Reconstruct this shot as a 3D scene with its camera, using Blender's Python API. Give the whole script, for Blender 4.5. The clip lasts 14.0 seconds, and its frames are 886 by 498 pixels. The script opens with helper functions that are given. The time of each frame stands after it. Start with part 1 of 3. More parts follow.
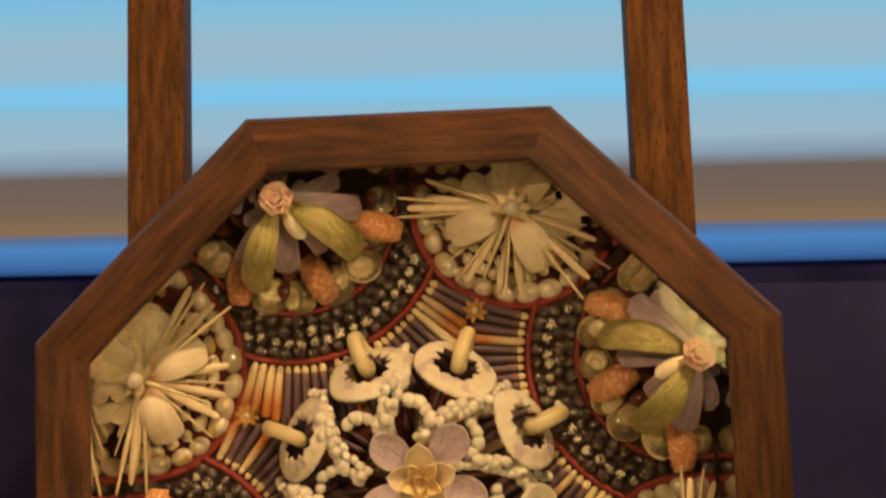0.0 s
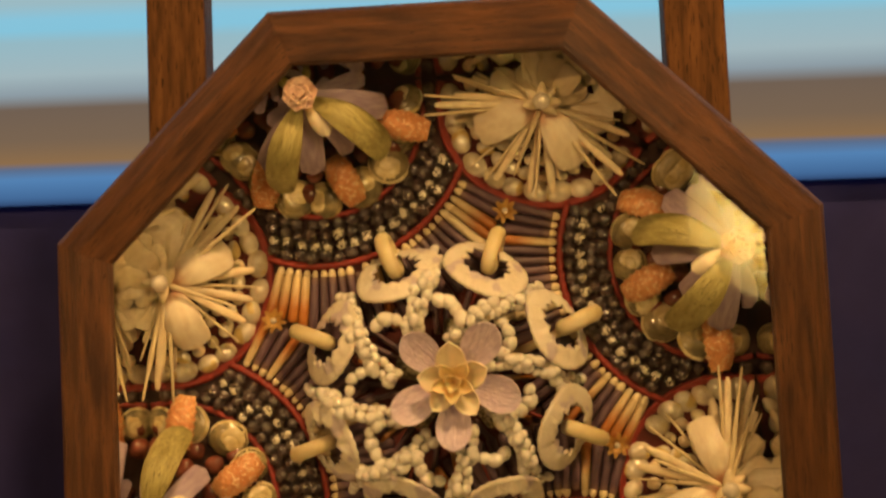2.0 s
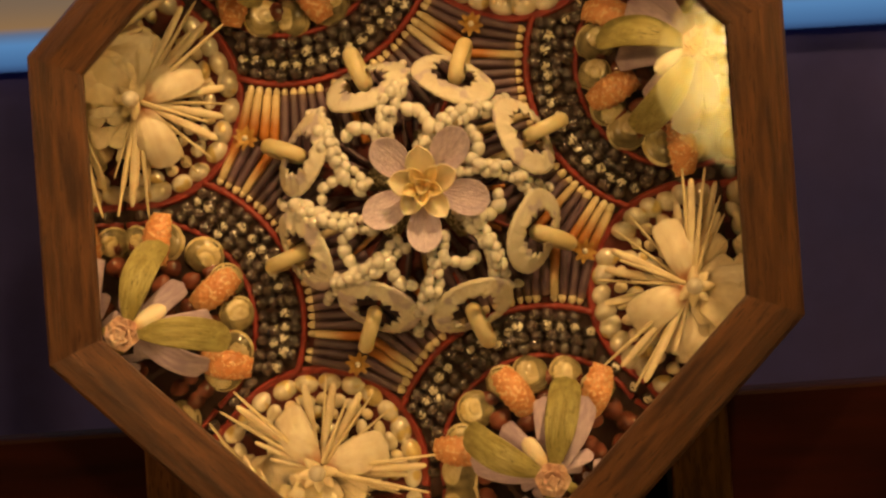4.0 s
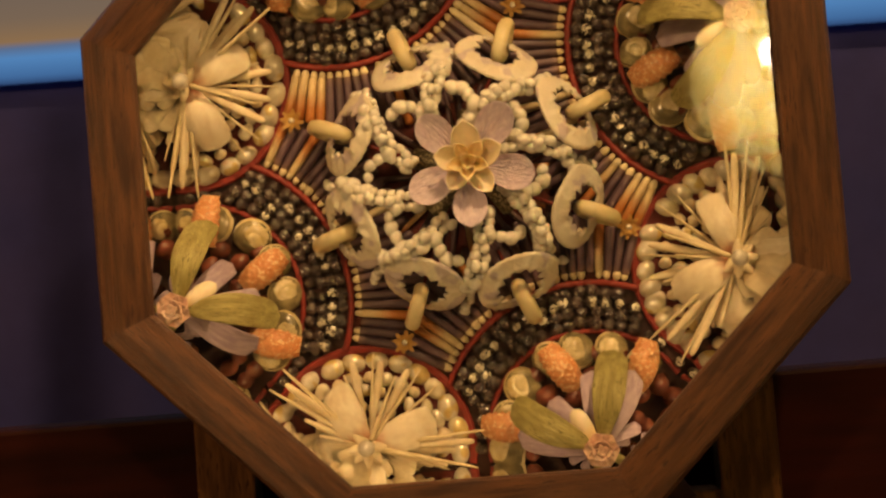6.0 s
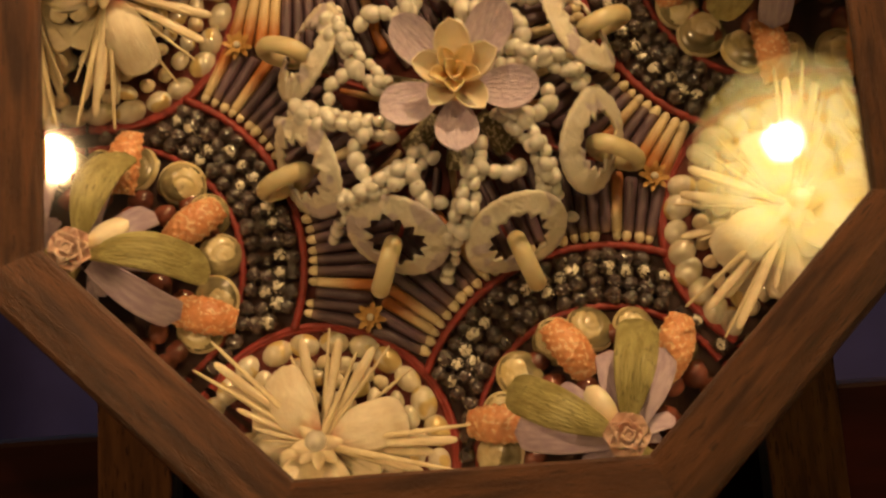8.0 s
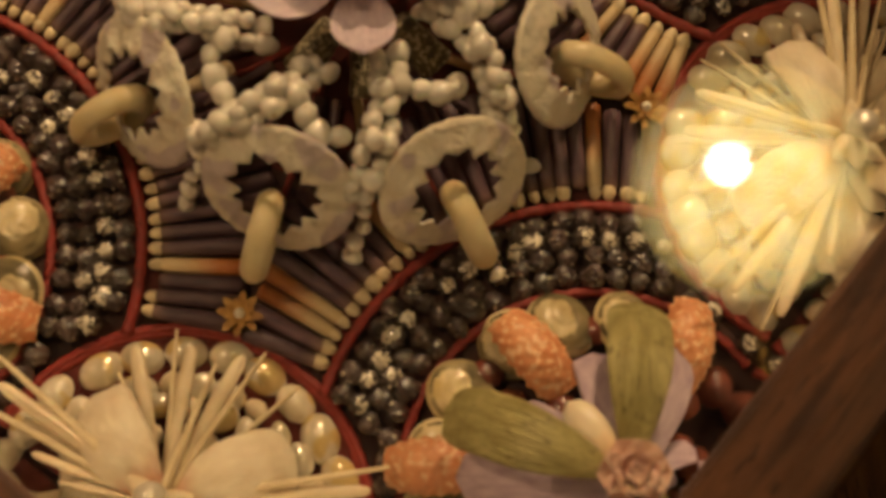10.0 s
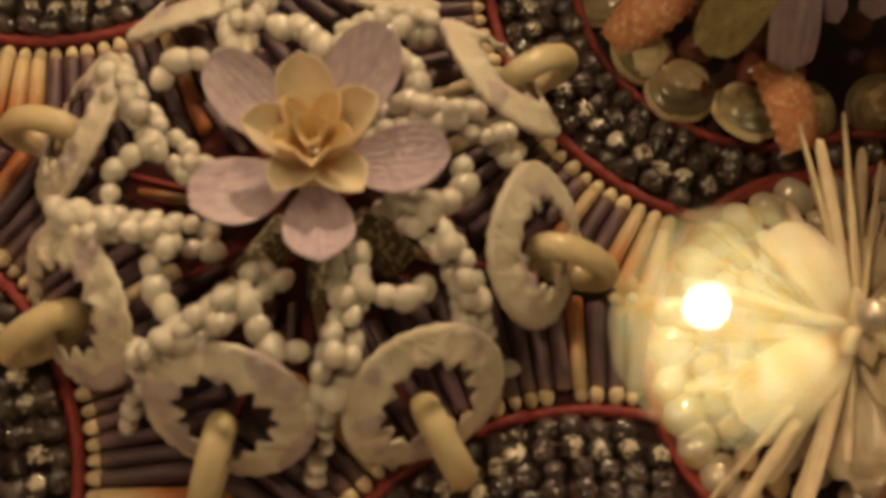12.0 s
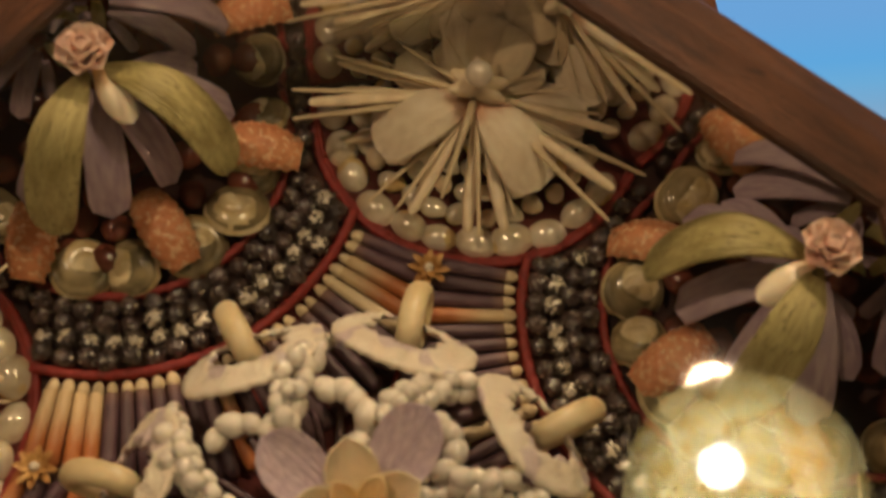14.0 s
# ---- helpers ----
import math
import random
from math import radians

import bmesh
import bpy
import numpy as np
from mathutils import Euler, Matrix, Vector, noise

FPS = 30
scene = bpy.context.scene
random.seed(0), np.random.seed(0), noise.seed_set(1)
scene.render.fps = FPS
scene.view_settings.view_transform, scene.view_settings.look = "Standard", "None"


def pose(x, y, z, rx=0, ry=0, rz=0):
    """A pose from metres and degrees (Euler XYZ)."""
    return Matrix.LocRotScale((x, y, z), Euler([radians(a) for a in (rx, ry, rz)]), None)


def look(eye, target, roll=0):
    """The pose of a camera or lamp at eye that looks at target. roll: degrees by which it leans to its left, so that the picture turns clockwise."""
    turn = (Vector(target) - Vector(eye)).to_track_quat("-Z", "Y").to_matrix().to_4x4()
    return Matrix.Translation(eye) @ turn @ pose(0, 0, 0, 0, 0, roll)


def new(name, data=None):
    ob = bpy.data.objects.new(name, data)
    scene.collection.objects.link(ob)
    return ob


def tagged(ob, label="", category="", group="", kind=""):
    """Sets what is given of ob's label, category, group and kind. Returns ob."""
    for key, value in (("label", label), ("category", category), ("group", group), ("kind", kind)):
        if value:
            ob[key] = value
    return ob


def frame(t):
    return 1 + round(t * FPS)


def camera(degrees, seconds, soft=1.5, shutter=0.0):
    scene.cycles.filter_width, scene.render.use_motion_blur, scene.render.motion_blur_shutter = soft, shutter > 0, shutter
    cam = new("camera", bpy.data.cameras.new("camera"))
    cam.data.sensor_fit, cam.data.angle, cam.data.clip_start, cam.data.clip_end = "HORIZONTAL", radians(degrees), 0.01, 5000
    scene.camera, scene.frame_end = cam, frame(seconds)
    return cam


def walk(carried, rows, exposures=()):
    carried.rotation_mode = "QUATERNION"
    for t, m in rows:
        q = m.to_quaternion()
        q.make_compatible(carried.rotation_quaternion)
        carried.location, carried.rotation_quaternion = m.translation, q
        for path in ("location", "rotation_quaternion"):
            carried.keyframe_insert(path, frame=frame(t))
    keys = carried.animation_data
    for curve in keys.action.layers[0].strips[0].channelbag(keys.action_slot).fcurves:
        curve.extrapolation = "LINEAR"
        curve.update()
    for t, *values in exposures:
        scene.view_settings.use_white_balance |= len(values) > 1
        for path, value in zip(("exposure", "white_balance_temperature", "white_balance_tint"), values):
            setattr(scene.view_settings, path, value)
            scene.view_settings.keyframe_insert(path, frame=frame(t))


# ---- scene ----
cam = camera(39.4, 14.0, 2.2, 0.4)
cam.data.dof.use_dof, cam.data.dof.focus_distance, cam.data.dof.aperture_fstop = True, 0.58, 17.0
H, BACK = 1.0, 10.0
PLATE = pose(0, 0, H, -BACK, 0, 0)
PATH = [
    (0, (0.041, -0.695, 0.06), (-0.016, 1.295, 0.251), -2.2),
    (0.5, (0.041, -0.689, 0.047), (-0.013, 1.304, 0.205), -2.4),
    (1, (0.049, -0.689, 0.045), (-0.015, 1.302, 0.229), -3.0),
    (1.5, (0.048, -0.68, 0.049), (-0.019, 1.312, 0.221), -2.9),
    (2, (0.036, -0.676, 0.03), (-0.062, 1.317, 0.155), -2.8),
    (2.5, (0.039, -0.677, 0.019), (-0.044, 1.319, 0.11), -3.0),
    (3, (0.044, -0.674, 0.004), (-0.019, 1.324, 0.056), -3.8),
    (3.5, (0.04, -0.678, -0.015), (-0.048, 1.32, 0.007), -3.8),
    (4, (0.036, -0.686, -0.03), (-0.03, 1.313, -0.033), -4.1),
    (6.5, (0.025, -0.689, -0.084), (-0.088, 1.304, 0.026), -4.8),
    (7, (0.027, -0.643, -0.119), (-0.059, 1.345, 0.086), -4.4),
    (7.5, (0.014, -0.593, -0.137), (-0.057, 1.38, 0.183), -3.8),
    (8, (0.01, -0.541, -0.159), (-0.042, 1.427, 0.194), -4.0),
    (10.5, (0.006, -0.344, -0.156), (0.131, 1.593, 0.325), -6.4),
    (11, (0.009, -0.329, -0.151), (0.152, 1.596, 0.375), -7.2),
    (11.5, (0.011, -0.322, -0.143), (0.156, 1.58, 0.459), -7.8),
    (12, (0.012, -0.341, -0.131), (0.169, 1.545, 0.518), -8.3),
    (12.5, (0.011, -0.359, -0.124), (0.169, 1.512, 0.567), -8.7),
    (13, (0.012, -0.377, -0.099), (0.178, 1.48, 0.625), -8.3),
    (13.5, (0.012, -0.375, -0.078), (0.177, 1.471, 0.675), -7.6),
    (14, (0.011, -0.389, -0.064), (0.166, 1.448, 0.712), -7.4),
]
walk(cam, [(t, PLATE @ look(eye, target, roll)) for t, eye, target, roll in PATH],
     [(0, -0.05, 6400, 14), (3, -0.05, 7700, 14), (4.5, -0.05, 7450, 14), (6.5, -0.05, 6850, 14), (8, -0.1, 6350, 14), (10.5, -0.3, 5700, 14), (12, -0.27, 5400, 14), (13, -0.28, 5300, 14), (14, -0.4, 5250, 14)])

# ---- light ----
world = bpy.data.worlds.new("room_world")
world.use_nodes = True
world.node_tree.nodes["Background"].inputs[0].default_value = (0.55, 0.42, 0.3, 1)
world.node_tree.nodes["Background"].inputs[1].default_value = 0.085
scene.world = world


def area_lamp(name, place, target, size, watts, colour):
    data = bpy.data.lights.new(name, "AREA")
    data.shape, data.size, data.energy, data.color = "DISK", size, watts, colour
    ob = new(name, data)
    ob.matrix_world = look(place, target)
    return ob


WARM = (1.0, 0.62, 0.275)
area_lamp("wall_light_bulb", (-0.763, -1.683, H + 0.762), (0, 0, H), 0.085, 10.0, WARM)
area_lamp("downlight_bulb", (0.67, -1.853, H + 0.866), (0, 0, H), 0.10, 10.0, WARM)
# added overhead light, out of view: steeper light, more shade under the top frame
area_lamp("added_overhead_light", (0.36, -0.66, H + 1.24), (0, 0, H), 0.09, 16.0, WARM)


# ---- materials ----
def srgb(r, g, b):
    return tuple(((c / 255 + 0.055) / 1.055) ** 2.4 if c > 10 else c / 255 / 12.92 for c in (r, g, b)) + (1,)


def material(name, a, b, rough=0.5, scale=60, bump=0.2, spread=0.25, stretch=(1, 1, 1), metallic=0.0, coat=0.0, sub=0.0, spots=None, fine=400, along=None, shine=0.5):
    """Two base colours mixed by noise, a change of value from piece to piece, fine grain in relief. Coordinates in metres."""
    m = bpy.data.materials.new(name)
    m.use_nodes = True
    nt = m.node_tree
    n, l = nt.nodes, nt.links
    p = n["Principled BSDF"]
    tc, mp = n.new("ShaderNodeTexCoord"), n.new("ShaderNodeMapping")
    mp.inputs["Scale"].default_value = stretch
    l.new(tc.outputs["Object"], mp.inputs["Vector"])
    info = n.new("ShaderNodeObjectInfo")
    shift = n.new("ShaderNodeVectorMath")
    shift.operation = "ADD"
    l.new(mp.outputs[0], shift.inputs[0])
    l.new(info.outputs["Random"], shift.inputs[1])
    big, small = n.new("ShaderNodeTexNoise"), n.new("ShaderNodeTexNoise")
    big.inputs["Scale"].default_value, big.inputs["Detail"].default_value = scale, 3
    small.inputs["Scale"].default_value, small.inputs["Detail"].default_value = fine, 4
    l.new(shift.outputs[0], big.inputs["Vector"])
    l.new(shift.outputs[0], small.inputs["Vector"])
    ramp = n.new("ShaderNodeValToRGB")
    ramp.color_ramp.elements[0].position, ramp.color_ramp.elements[1].position = 0.33, 0.67
    ramp.color_ramp.elements[0].color, ramp.color_ramp.elements[1].color = a, b
    l.new(big.outputs["Fac"], ramp.inputs["Fac"])
    colour = ramp.outputs["Color"]
    if spots:
        threshold, spot_colour, spot_scale = spots
        vor = n.new("ShaderNodeTexNoise")
        vor.inputs["Scale"].default_value, vor.inputs["Detail"].default_value = spot_scale, 1
        l.new(shift.outputs[0], vor.inputs["Vector"])
        step = n.new("ShaderNodeMapRange")
        step.inputs["From Min"].default_value, step.inputs["From Max"].default_value = threshold, threshold + 0.04
        l.new(vor.outputs["Fac"], step.inputs["Value"])
        mix = n.new("ShaderNodeMix")
        mix.data_type = "RGBA"
        l.new(step.outputs[0], mix.inputs["Factor"])
        l.new(colour, mix.inputs["A"])
        mix.inputs["B"].default_value = spot_colour
        colour = mix.outputs["Result"]
    if along:
        end_colour, x0, x1 = along[:3]
        ragged = along[3] if len(along) > 3 else (x1 - x0) * 0.9
        sep, fade = n.new("ShaderNodeSeparateXYZ"), n.new("ShaderNodeMapRange")
        l.new(tc.outputs["Object"], sep.inputs[0])
        stir = n.new("ShaderNodeMath")
        stir.operation = "MULTIPLY_ADD"
        stir.inputs[1].default_value = ragged
        l.new(big.outputs["Fac"], stir.inputs[0])
        l.new(sep.outputs["X"], stir.inputs[2])
        fade.inputs["From Min"].default_value, fade.inputs["From Max"].default_value = x0 + ragged * 0.5, x1 + ragged * 0.5
        l.new(stir.outputs[0], fade.inputs["Value"])
        blend = n.new("ShaderNodeMix")
        blend.data_type = "RGBA"
        l.new(fade.outputs[0], blend.inputs["Factor"])
        blend.inputs["A"].default_value = end_colour
        l.new(colour, blend.inputs["B"])
        colour = blend.outputs["Result"]
    value = n.new("ShaderNodeMapRange")
    value.inputs["To Min"].default_value, value.inputs["To Max"].default_value = 1 - spread, 1 + spread * 0.5
    l.new(info.outputs["Random"], value.inputs["Value"])
    grain = n.new("ShaderNodeMapRange")
    grain.inputs["To Min"].default_value, grain.inputs["To Max"].default_value = 0.82, 1.18
    l.new(small.outputs["Fac"], grain.inputs["Value"])
    times = n.new("ShaderNodeMath")
    times.operation = "MULTIPLY"
    l.new(value.outputs[0], times.inputs[0])
    l.new(grain.outputs[0], times.inputs[1])
    hsv = n.new("ShaderNodeHueSaturation")
    l.new(colour, hsv.inputs["Color"])
    l.new(times.outputs[0], hsv.inputs["Value"])
    l.new(hsv.outputs[0], p.inputs["Base Color"])
    p.inputs["Roughness"].default_value = rough
    p.inputs["Metallic"].default_value = metallic
    p.inputs["Specular IOR Level"].default_value = shine
    p.inputs["Coat Weight"].default_value = coat
    p.inputs["Coat Roughness"].default_value = 0.16
    p.inputs["Coat IOR"].default_value = 1.75
    if sub:
        p.inputs["Subsurface Weight"].default_value = sub
        p.inputs["Subsurface Radius"].default_value = (0.004, 0.002, 0.001)
        p.inputs["Subsurface Scale"].default_value = 0.5
    if bump:
        bp = n.new("ShaderNodeBump")
        bp.inputs["Strength"].default_value, bp.inputs["Distance"].default_value = bump, 0.001
        l.new(small.outputs["Fac"], bp.inputs["Height"])
        l.new(bp.outputs[0], p.inputs["Normal"])
    return m


def c(r, g, b):
    return (r, g, b, 1)


WALNUT = material("walnut", c(0.048, 0.0165, 0.006), c(0.158, 0.061, 0.0215), 0.40, 26, 1.0, 0.10, (1, 9, 9), fine=330, shine=0.45, spots=(0.64, c(0.055, 0.020, 0.0075), 120))
EASEL_WOOD = material("easel_walnut", c(0.066, 0.027, 0.009), c(0.155, 0.066, 0.022), 0.5, 26, 0.7, 0.1, (8, 8, 1), fine=260, shine=0.12, spots=(0.62, c(0.045, 0.018, 0.006), 110))
MAHOGANY = material("mahogany", c(0.012, 0.0016, 0.001), c(0.028, 0.0045, 0.0026), 0.6, 8, 0.1, 0.1, (1, 8, 8), shine=0.12)
FELT = material("maroon_felt", c(0.065, 0.009, 0.007), c(0.12, 0.016, 0.010), 0.9, 60, 0.5, 0.1)
BOARD = material("dark_board", c(0.028, 0.012, 0.010), c(0.06, 0.02, 0.014), 0.85, 60, 0.5, 0.1)
CORD = material("red_cord", c(0.18, 0.015, 0.010), c(0.30, 0.028, 0.017), 0.48, 500, 0.7, 0.08, fine=900)
NACRE = material("nacre_shell", c(0.66, 0.57, 0.38), c(0.88, 0.82, 0.66), 0.2, 90, 0.0, 0.16, coat=1.0, metallic=0.12, sub=0.06, spots=(0.58, c(0.74, 0.56, 0.22), 70), shine=1.0)
CREAM = material("cream_shell", c(0.68, 0.55, 0.35), c(0.82, 0.71, 0.49), 0.34, 130, 0.3, 0.14, sub=0.1)
BLUSH = material("blush_shell", c(0.74, 0.62, 0.44), c(0.85, 0.76, 0.58), 0.36, 160, 0.5, 0.08, (1, 2, 1), sub=0.1, along=(c(0.62, 0.30, 0.18), 0.001, 0.010), fine=600)
SPINE_PALE = material("pale_spine", c(0.62, 0.50, 0.29), c(0.76, 0.65, 0.42), 0.42, 150, 0.3, 0.16, (1, 4, 4))
SPINE_DARK = material("violet_spine", c(0.064, 0.034, 0.052), c(0.15, 0.086, 0.104), 0.42, 120, 0.3, 0.35, (1, 5, 5), along=(c(0.22, 0.13, 0.10), 0.0, 0.005))
SPINE_AMBER = material("amber_spine", c(0.40, 0.12, 0.022), c(0.50, 0.20, 0.05), 0.42, 90, 0.3, 0.25, (2, 5, 5), along=(c(0.66, 0.51, 0.28), 0.006, 0.018))
BEAD = material("white_rice_shell", c(0.70, 0.66, 0.56), c(0.82, 0.79, 0.70), 0.2, 120, 0.15, 0.14, coat=0.7, sub=0.1, spots=(0.70, c(0.42, 0.33, 0.2), 180))
SLICE = material("sliced_shell", c(0.68, 0.61, 0.47), c(0.80, 0.75, 0.62), 0.48, 70, 1.0, 0.08, sub=0.1, spots=(0.56, c(0.56, 0.48, 0.48), 75), fine=620)
IVORY = material("ivory_ring", c(0.58, 0.48, 0.25), c(0.68, 0.59, 0.36), 0.33, 60, 0.1, 0.08, sub=0.2)
DARK = material("dark_turban_shell", c(0.030, 0.019, 0.019), c(0.085, 0.056, 0.052), 0.2, 220, 0.6, 0.35, coat=1.0, spots=(0.67, c(0.5, 0.44, 0.33), 560))
SPECKLED = material("speckled_turban_shell", c(0.022, 0.015, 0.013), c(0.062, 0.044, 0.036), 0.22, 480, 0.4, 0.25, coat=0.8, spots=(0.67, c(0.52, 0.46, 0.35), 560), along=(c(0.66, 0.60, 0.47), -0.0040, -0.0033, 0.0058))
MOON = material("moon_shell", c(0.54, 0.42, 0.18), c(0.78, 0.68, 0.43), 0.26, 110, 0.1, 0.18, coat=0.25, sub=0.06)
MOON_RIM = material("moon_shell_whorl", c(0.11, 0.095, 0.05), c(0.42, 0.34, 0.17), 0.24, 95, 0.1, 0.25, coat=0.25)
ORANGE = material("orange_shell", c(0.64, 0.25, 0.095), c(0.77, 0.38, 0.17), 0.42, 90, 0.6, 0.16, sub=0.08, spots=(0.56, c(0.82, 0.53, 0.30), 500))
RUSSET = material("russet_shell", c(0.10, 0.024, 0.015), c(0.24, 0.072, 0.042), 0.26, 160, 0.3, 0.35, coat=0.4)
OLIVE = material("olive_petal", c(0.30, 0.255, 0.075), c(0.53, 0.47, 0.19), 0.42, 150, 0.9, 0.12, (0.2, 2.2, 1), sub=0.06, spots=(0.60, c(0.17, 0.15, 0.05), 900), fine=900)
LILAC = material("lilac_petal", c(0.56, 0.455, 0.58), c(0.73, 0.63, 0.71), 0.42, 300, 0.9, 0.06, (1, 2, 1), sub=0.08, fine=420)
VIOLET = material("violet_petal", c(0.42, 0.31, 0.42), c(0.62, 0.50, 0.58), 0.45, 120, 0.4, 0.15, (1, 4, 1))
ROSE = material("rose_petal", c(0.74, 0.46, 0.36), c(0.84, 0.63, 0.50), 0.36, 120, 0.15, 0.10, sub=0.15)
PEACH = material("peach_petal", c(0.84, 0.71, 0.50), c(0.89, 0.80, 0.62), 0.32, 70, 0.1, 0.06, sub=0.2, along=(c(0.86, 0.50, 0.12), -0.001, 0.008))
AMBER = material("amber_petal", c(0.86, 0.66, 0.34), c(0.88, 0.75, 0.46), 0.32, 70, 0.1, 0.06, sub=0.2, along=(c(0.88, 0.50, 0.09), -0.001, 0.008))
GOLD = material("gold_star", c(0.40, 0.20, 0.05), c(0.62, 0.38, 0.11), 0.32, 200, 0.2, 0.15, metallic=0.15)
PEARL = material("pearl", c(0.74, 0.67, 0.54), c(0.86, 0.80, 0.68), 0.15, 60, 0.0, 0.05, coat=1.0, metallic=0.25, shine=1.0)
PLASTER = material("cream_plaster", c(0.46, 0.37, 0.26), c(0.52, 0.42, 0.30), 0.9, 3, 0.2, 0.05, fine=60)
NAVY = material("navy_wall", c(0.026, 0.031, 0.150), c(0.048, 0.044, 0.165), 0.7, 4, 0.25, 0.05, fine=40, shine=0.2)
GRANULAR = material("granular_cone", c(0.10, 0.085, 0.045), c(0.20, 0.17, 0.09), 0.4, 260, 0.8, 0.2, spots=(0.54, c(0.56, 0.50, 0.32), 620), fine=700)
CARPET = material("dark_carpet", c(0.05, 0.03, 0.025), c(0.08, 0.05, 0.04), 0.95, 12, 0.5, 0.05)
BRASS = material("aged_brass", c(0.32, 0.2, 0.07), c(0.45, 0.3, 0.12), 0.35, 40, 0.1, 0.05, metallic=1.0)


def mirror_material():
    m = bpy.data.materials.new("mirror_lining")
    m.use_nodes = True
    p = m.node_tree.nodes["Principled BSDF"]
    p.inputs["Base Color"].default_value = (0.92, 0.90, 0.86, 1)
    p.inputs["Metallic"].default_value, p.inputs["Roughness"].default_value = 1.0, 0.06
    return m


def pane_material():
    m = bpy.data.materials.new("clear_glass")
    m.use_nodes = True
    n, l = m.node_tree.nodes, m.node_tree.links
    n.remove(n["Principled BSDF"])
    clear, gloss, mix, fr = n.new("ShaderNodeBsdfTransparent"), n.new("ShaderNodeBsdfGlossy"), n.new("ShaderNodeMixShader"), n.new("ShaderNodeFresnel")
    clear.inputs[0].default_value = (0.985, 0.985, 0.975, 1)
    gloss.inputs["Roughness"].default_value = 0.035
    fr.inputs["IOR"].default_value = 1.5
    l.new(fr.outputs[0], mix.inputs[0])
    l.new(clear.outputs[0], mix.inputs[1])
    l.new(gloss.outputs[0], mix.inputs[2])
    l.new(mix.outputs[0], n["Material Output"].inputs["Surface"])
    return m


def glow_material(name, colour, strength):
    m = bpy.data.materials.new(name)
    m.use_nodes = True
    n, l = m.node_tree.nodes, m.node_tree.links
    n.remove(n["Principled BSDF"])
    e = n.new("ShaderNodeEmission")
    e.inputs[0].default_value, e.inputs[1].default_value = colour, strength
    l.new(e.outputs[0], n["Material Output"].inputs["Surface"])
    return m


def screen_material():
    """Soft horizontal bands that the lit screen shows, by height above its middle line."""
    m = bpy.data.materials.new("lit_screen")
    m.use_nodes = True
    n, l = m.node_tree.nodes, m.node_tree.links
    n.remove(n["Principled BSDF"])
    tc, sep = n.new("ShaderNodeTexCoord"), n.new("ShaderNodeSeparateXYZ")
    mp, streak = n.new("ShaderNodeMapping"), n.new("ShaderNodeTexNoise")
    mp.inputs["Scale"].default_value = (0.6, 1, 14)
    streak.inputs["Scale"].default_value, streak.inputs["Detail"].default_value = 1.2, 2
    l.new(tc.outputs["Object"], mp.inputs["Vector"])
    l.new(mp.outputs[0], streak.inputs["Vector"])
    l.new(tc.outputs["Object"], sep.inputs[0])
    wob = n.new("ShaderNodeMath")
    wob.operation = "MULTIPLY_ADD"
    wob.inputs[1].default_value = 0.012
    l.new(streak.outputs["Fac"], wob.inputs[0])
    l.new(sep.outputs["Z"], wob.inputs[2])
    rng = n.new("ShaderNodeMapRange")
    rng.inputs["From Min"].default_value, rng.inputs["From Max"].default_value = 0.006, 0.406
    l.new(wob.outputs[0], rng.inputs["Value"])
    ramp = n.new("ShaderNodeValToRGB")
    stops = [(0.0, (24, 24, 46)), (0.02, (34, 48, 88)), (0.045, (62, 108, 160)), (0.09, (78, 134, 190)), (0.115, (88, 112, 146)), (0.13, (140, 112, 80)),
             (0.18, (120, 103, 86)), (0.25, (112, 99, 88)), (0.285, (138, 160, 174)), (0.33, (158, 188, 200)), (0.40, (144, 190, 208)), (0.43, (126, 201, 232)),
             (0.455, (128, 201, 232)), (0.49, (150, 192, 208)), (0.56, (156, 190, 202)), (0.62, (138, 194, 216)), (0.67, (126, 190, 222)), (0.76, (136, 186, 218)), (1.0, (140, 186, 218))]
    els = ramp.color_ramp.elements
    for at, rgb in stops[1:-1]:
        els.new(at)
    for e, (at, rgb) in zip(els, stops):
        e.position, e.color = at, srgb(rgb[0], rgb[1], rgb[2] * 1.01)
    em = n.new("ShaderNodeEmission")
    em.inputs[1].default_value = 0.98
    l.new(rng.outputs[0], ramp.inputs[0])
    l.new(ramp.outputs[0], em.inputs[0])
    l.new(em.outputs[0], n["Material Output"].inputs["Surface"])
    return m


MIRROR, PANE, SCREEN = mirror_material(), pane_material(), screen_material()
BULB_GLOW = glow_material("bulb_glow", (1.0, 0.86, 0.60, 1), 70)


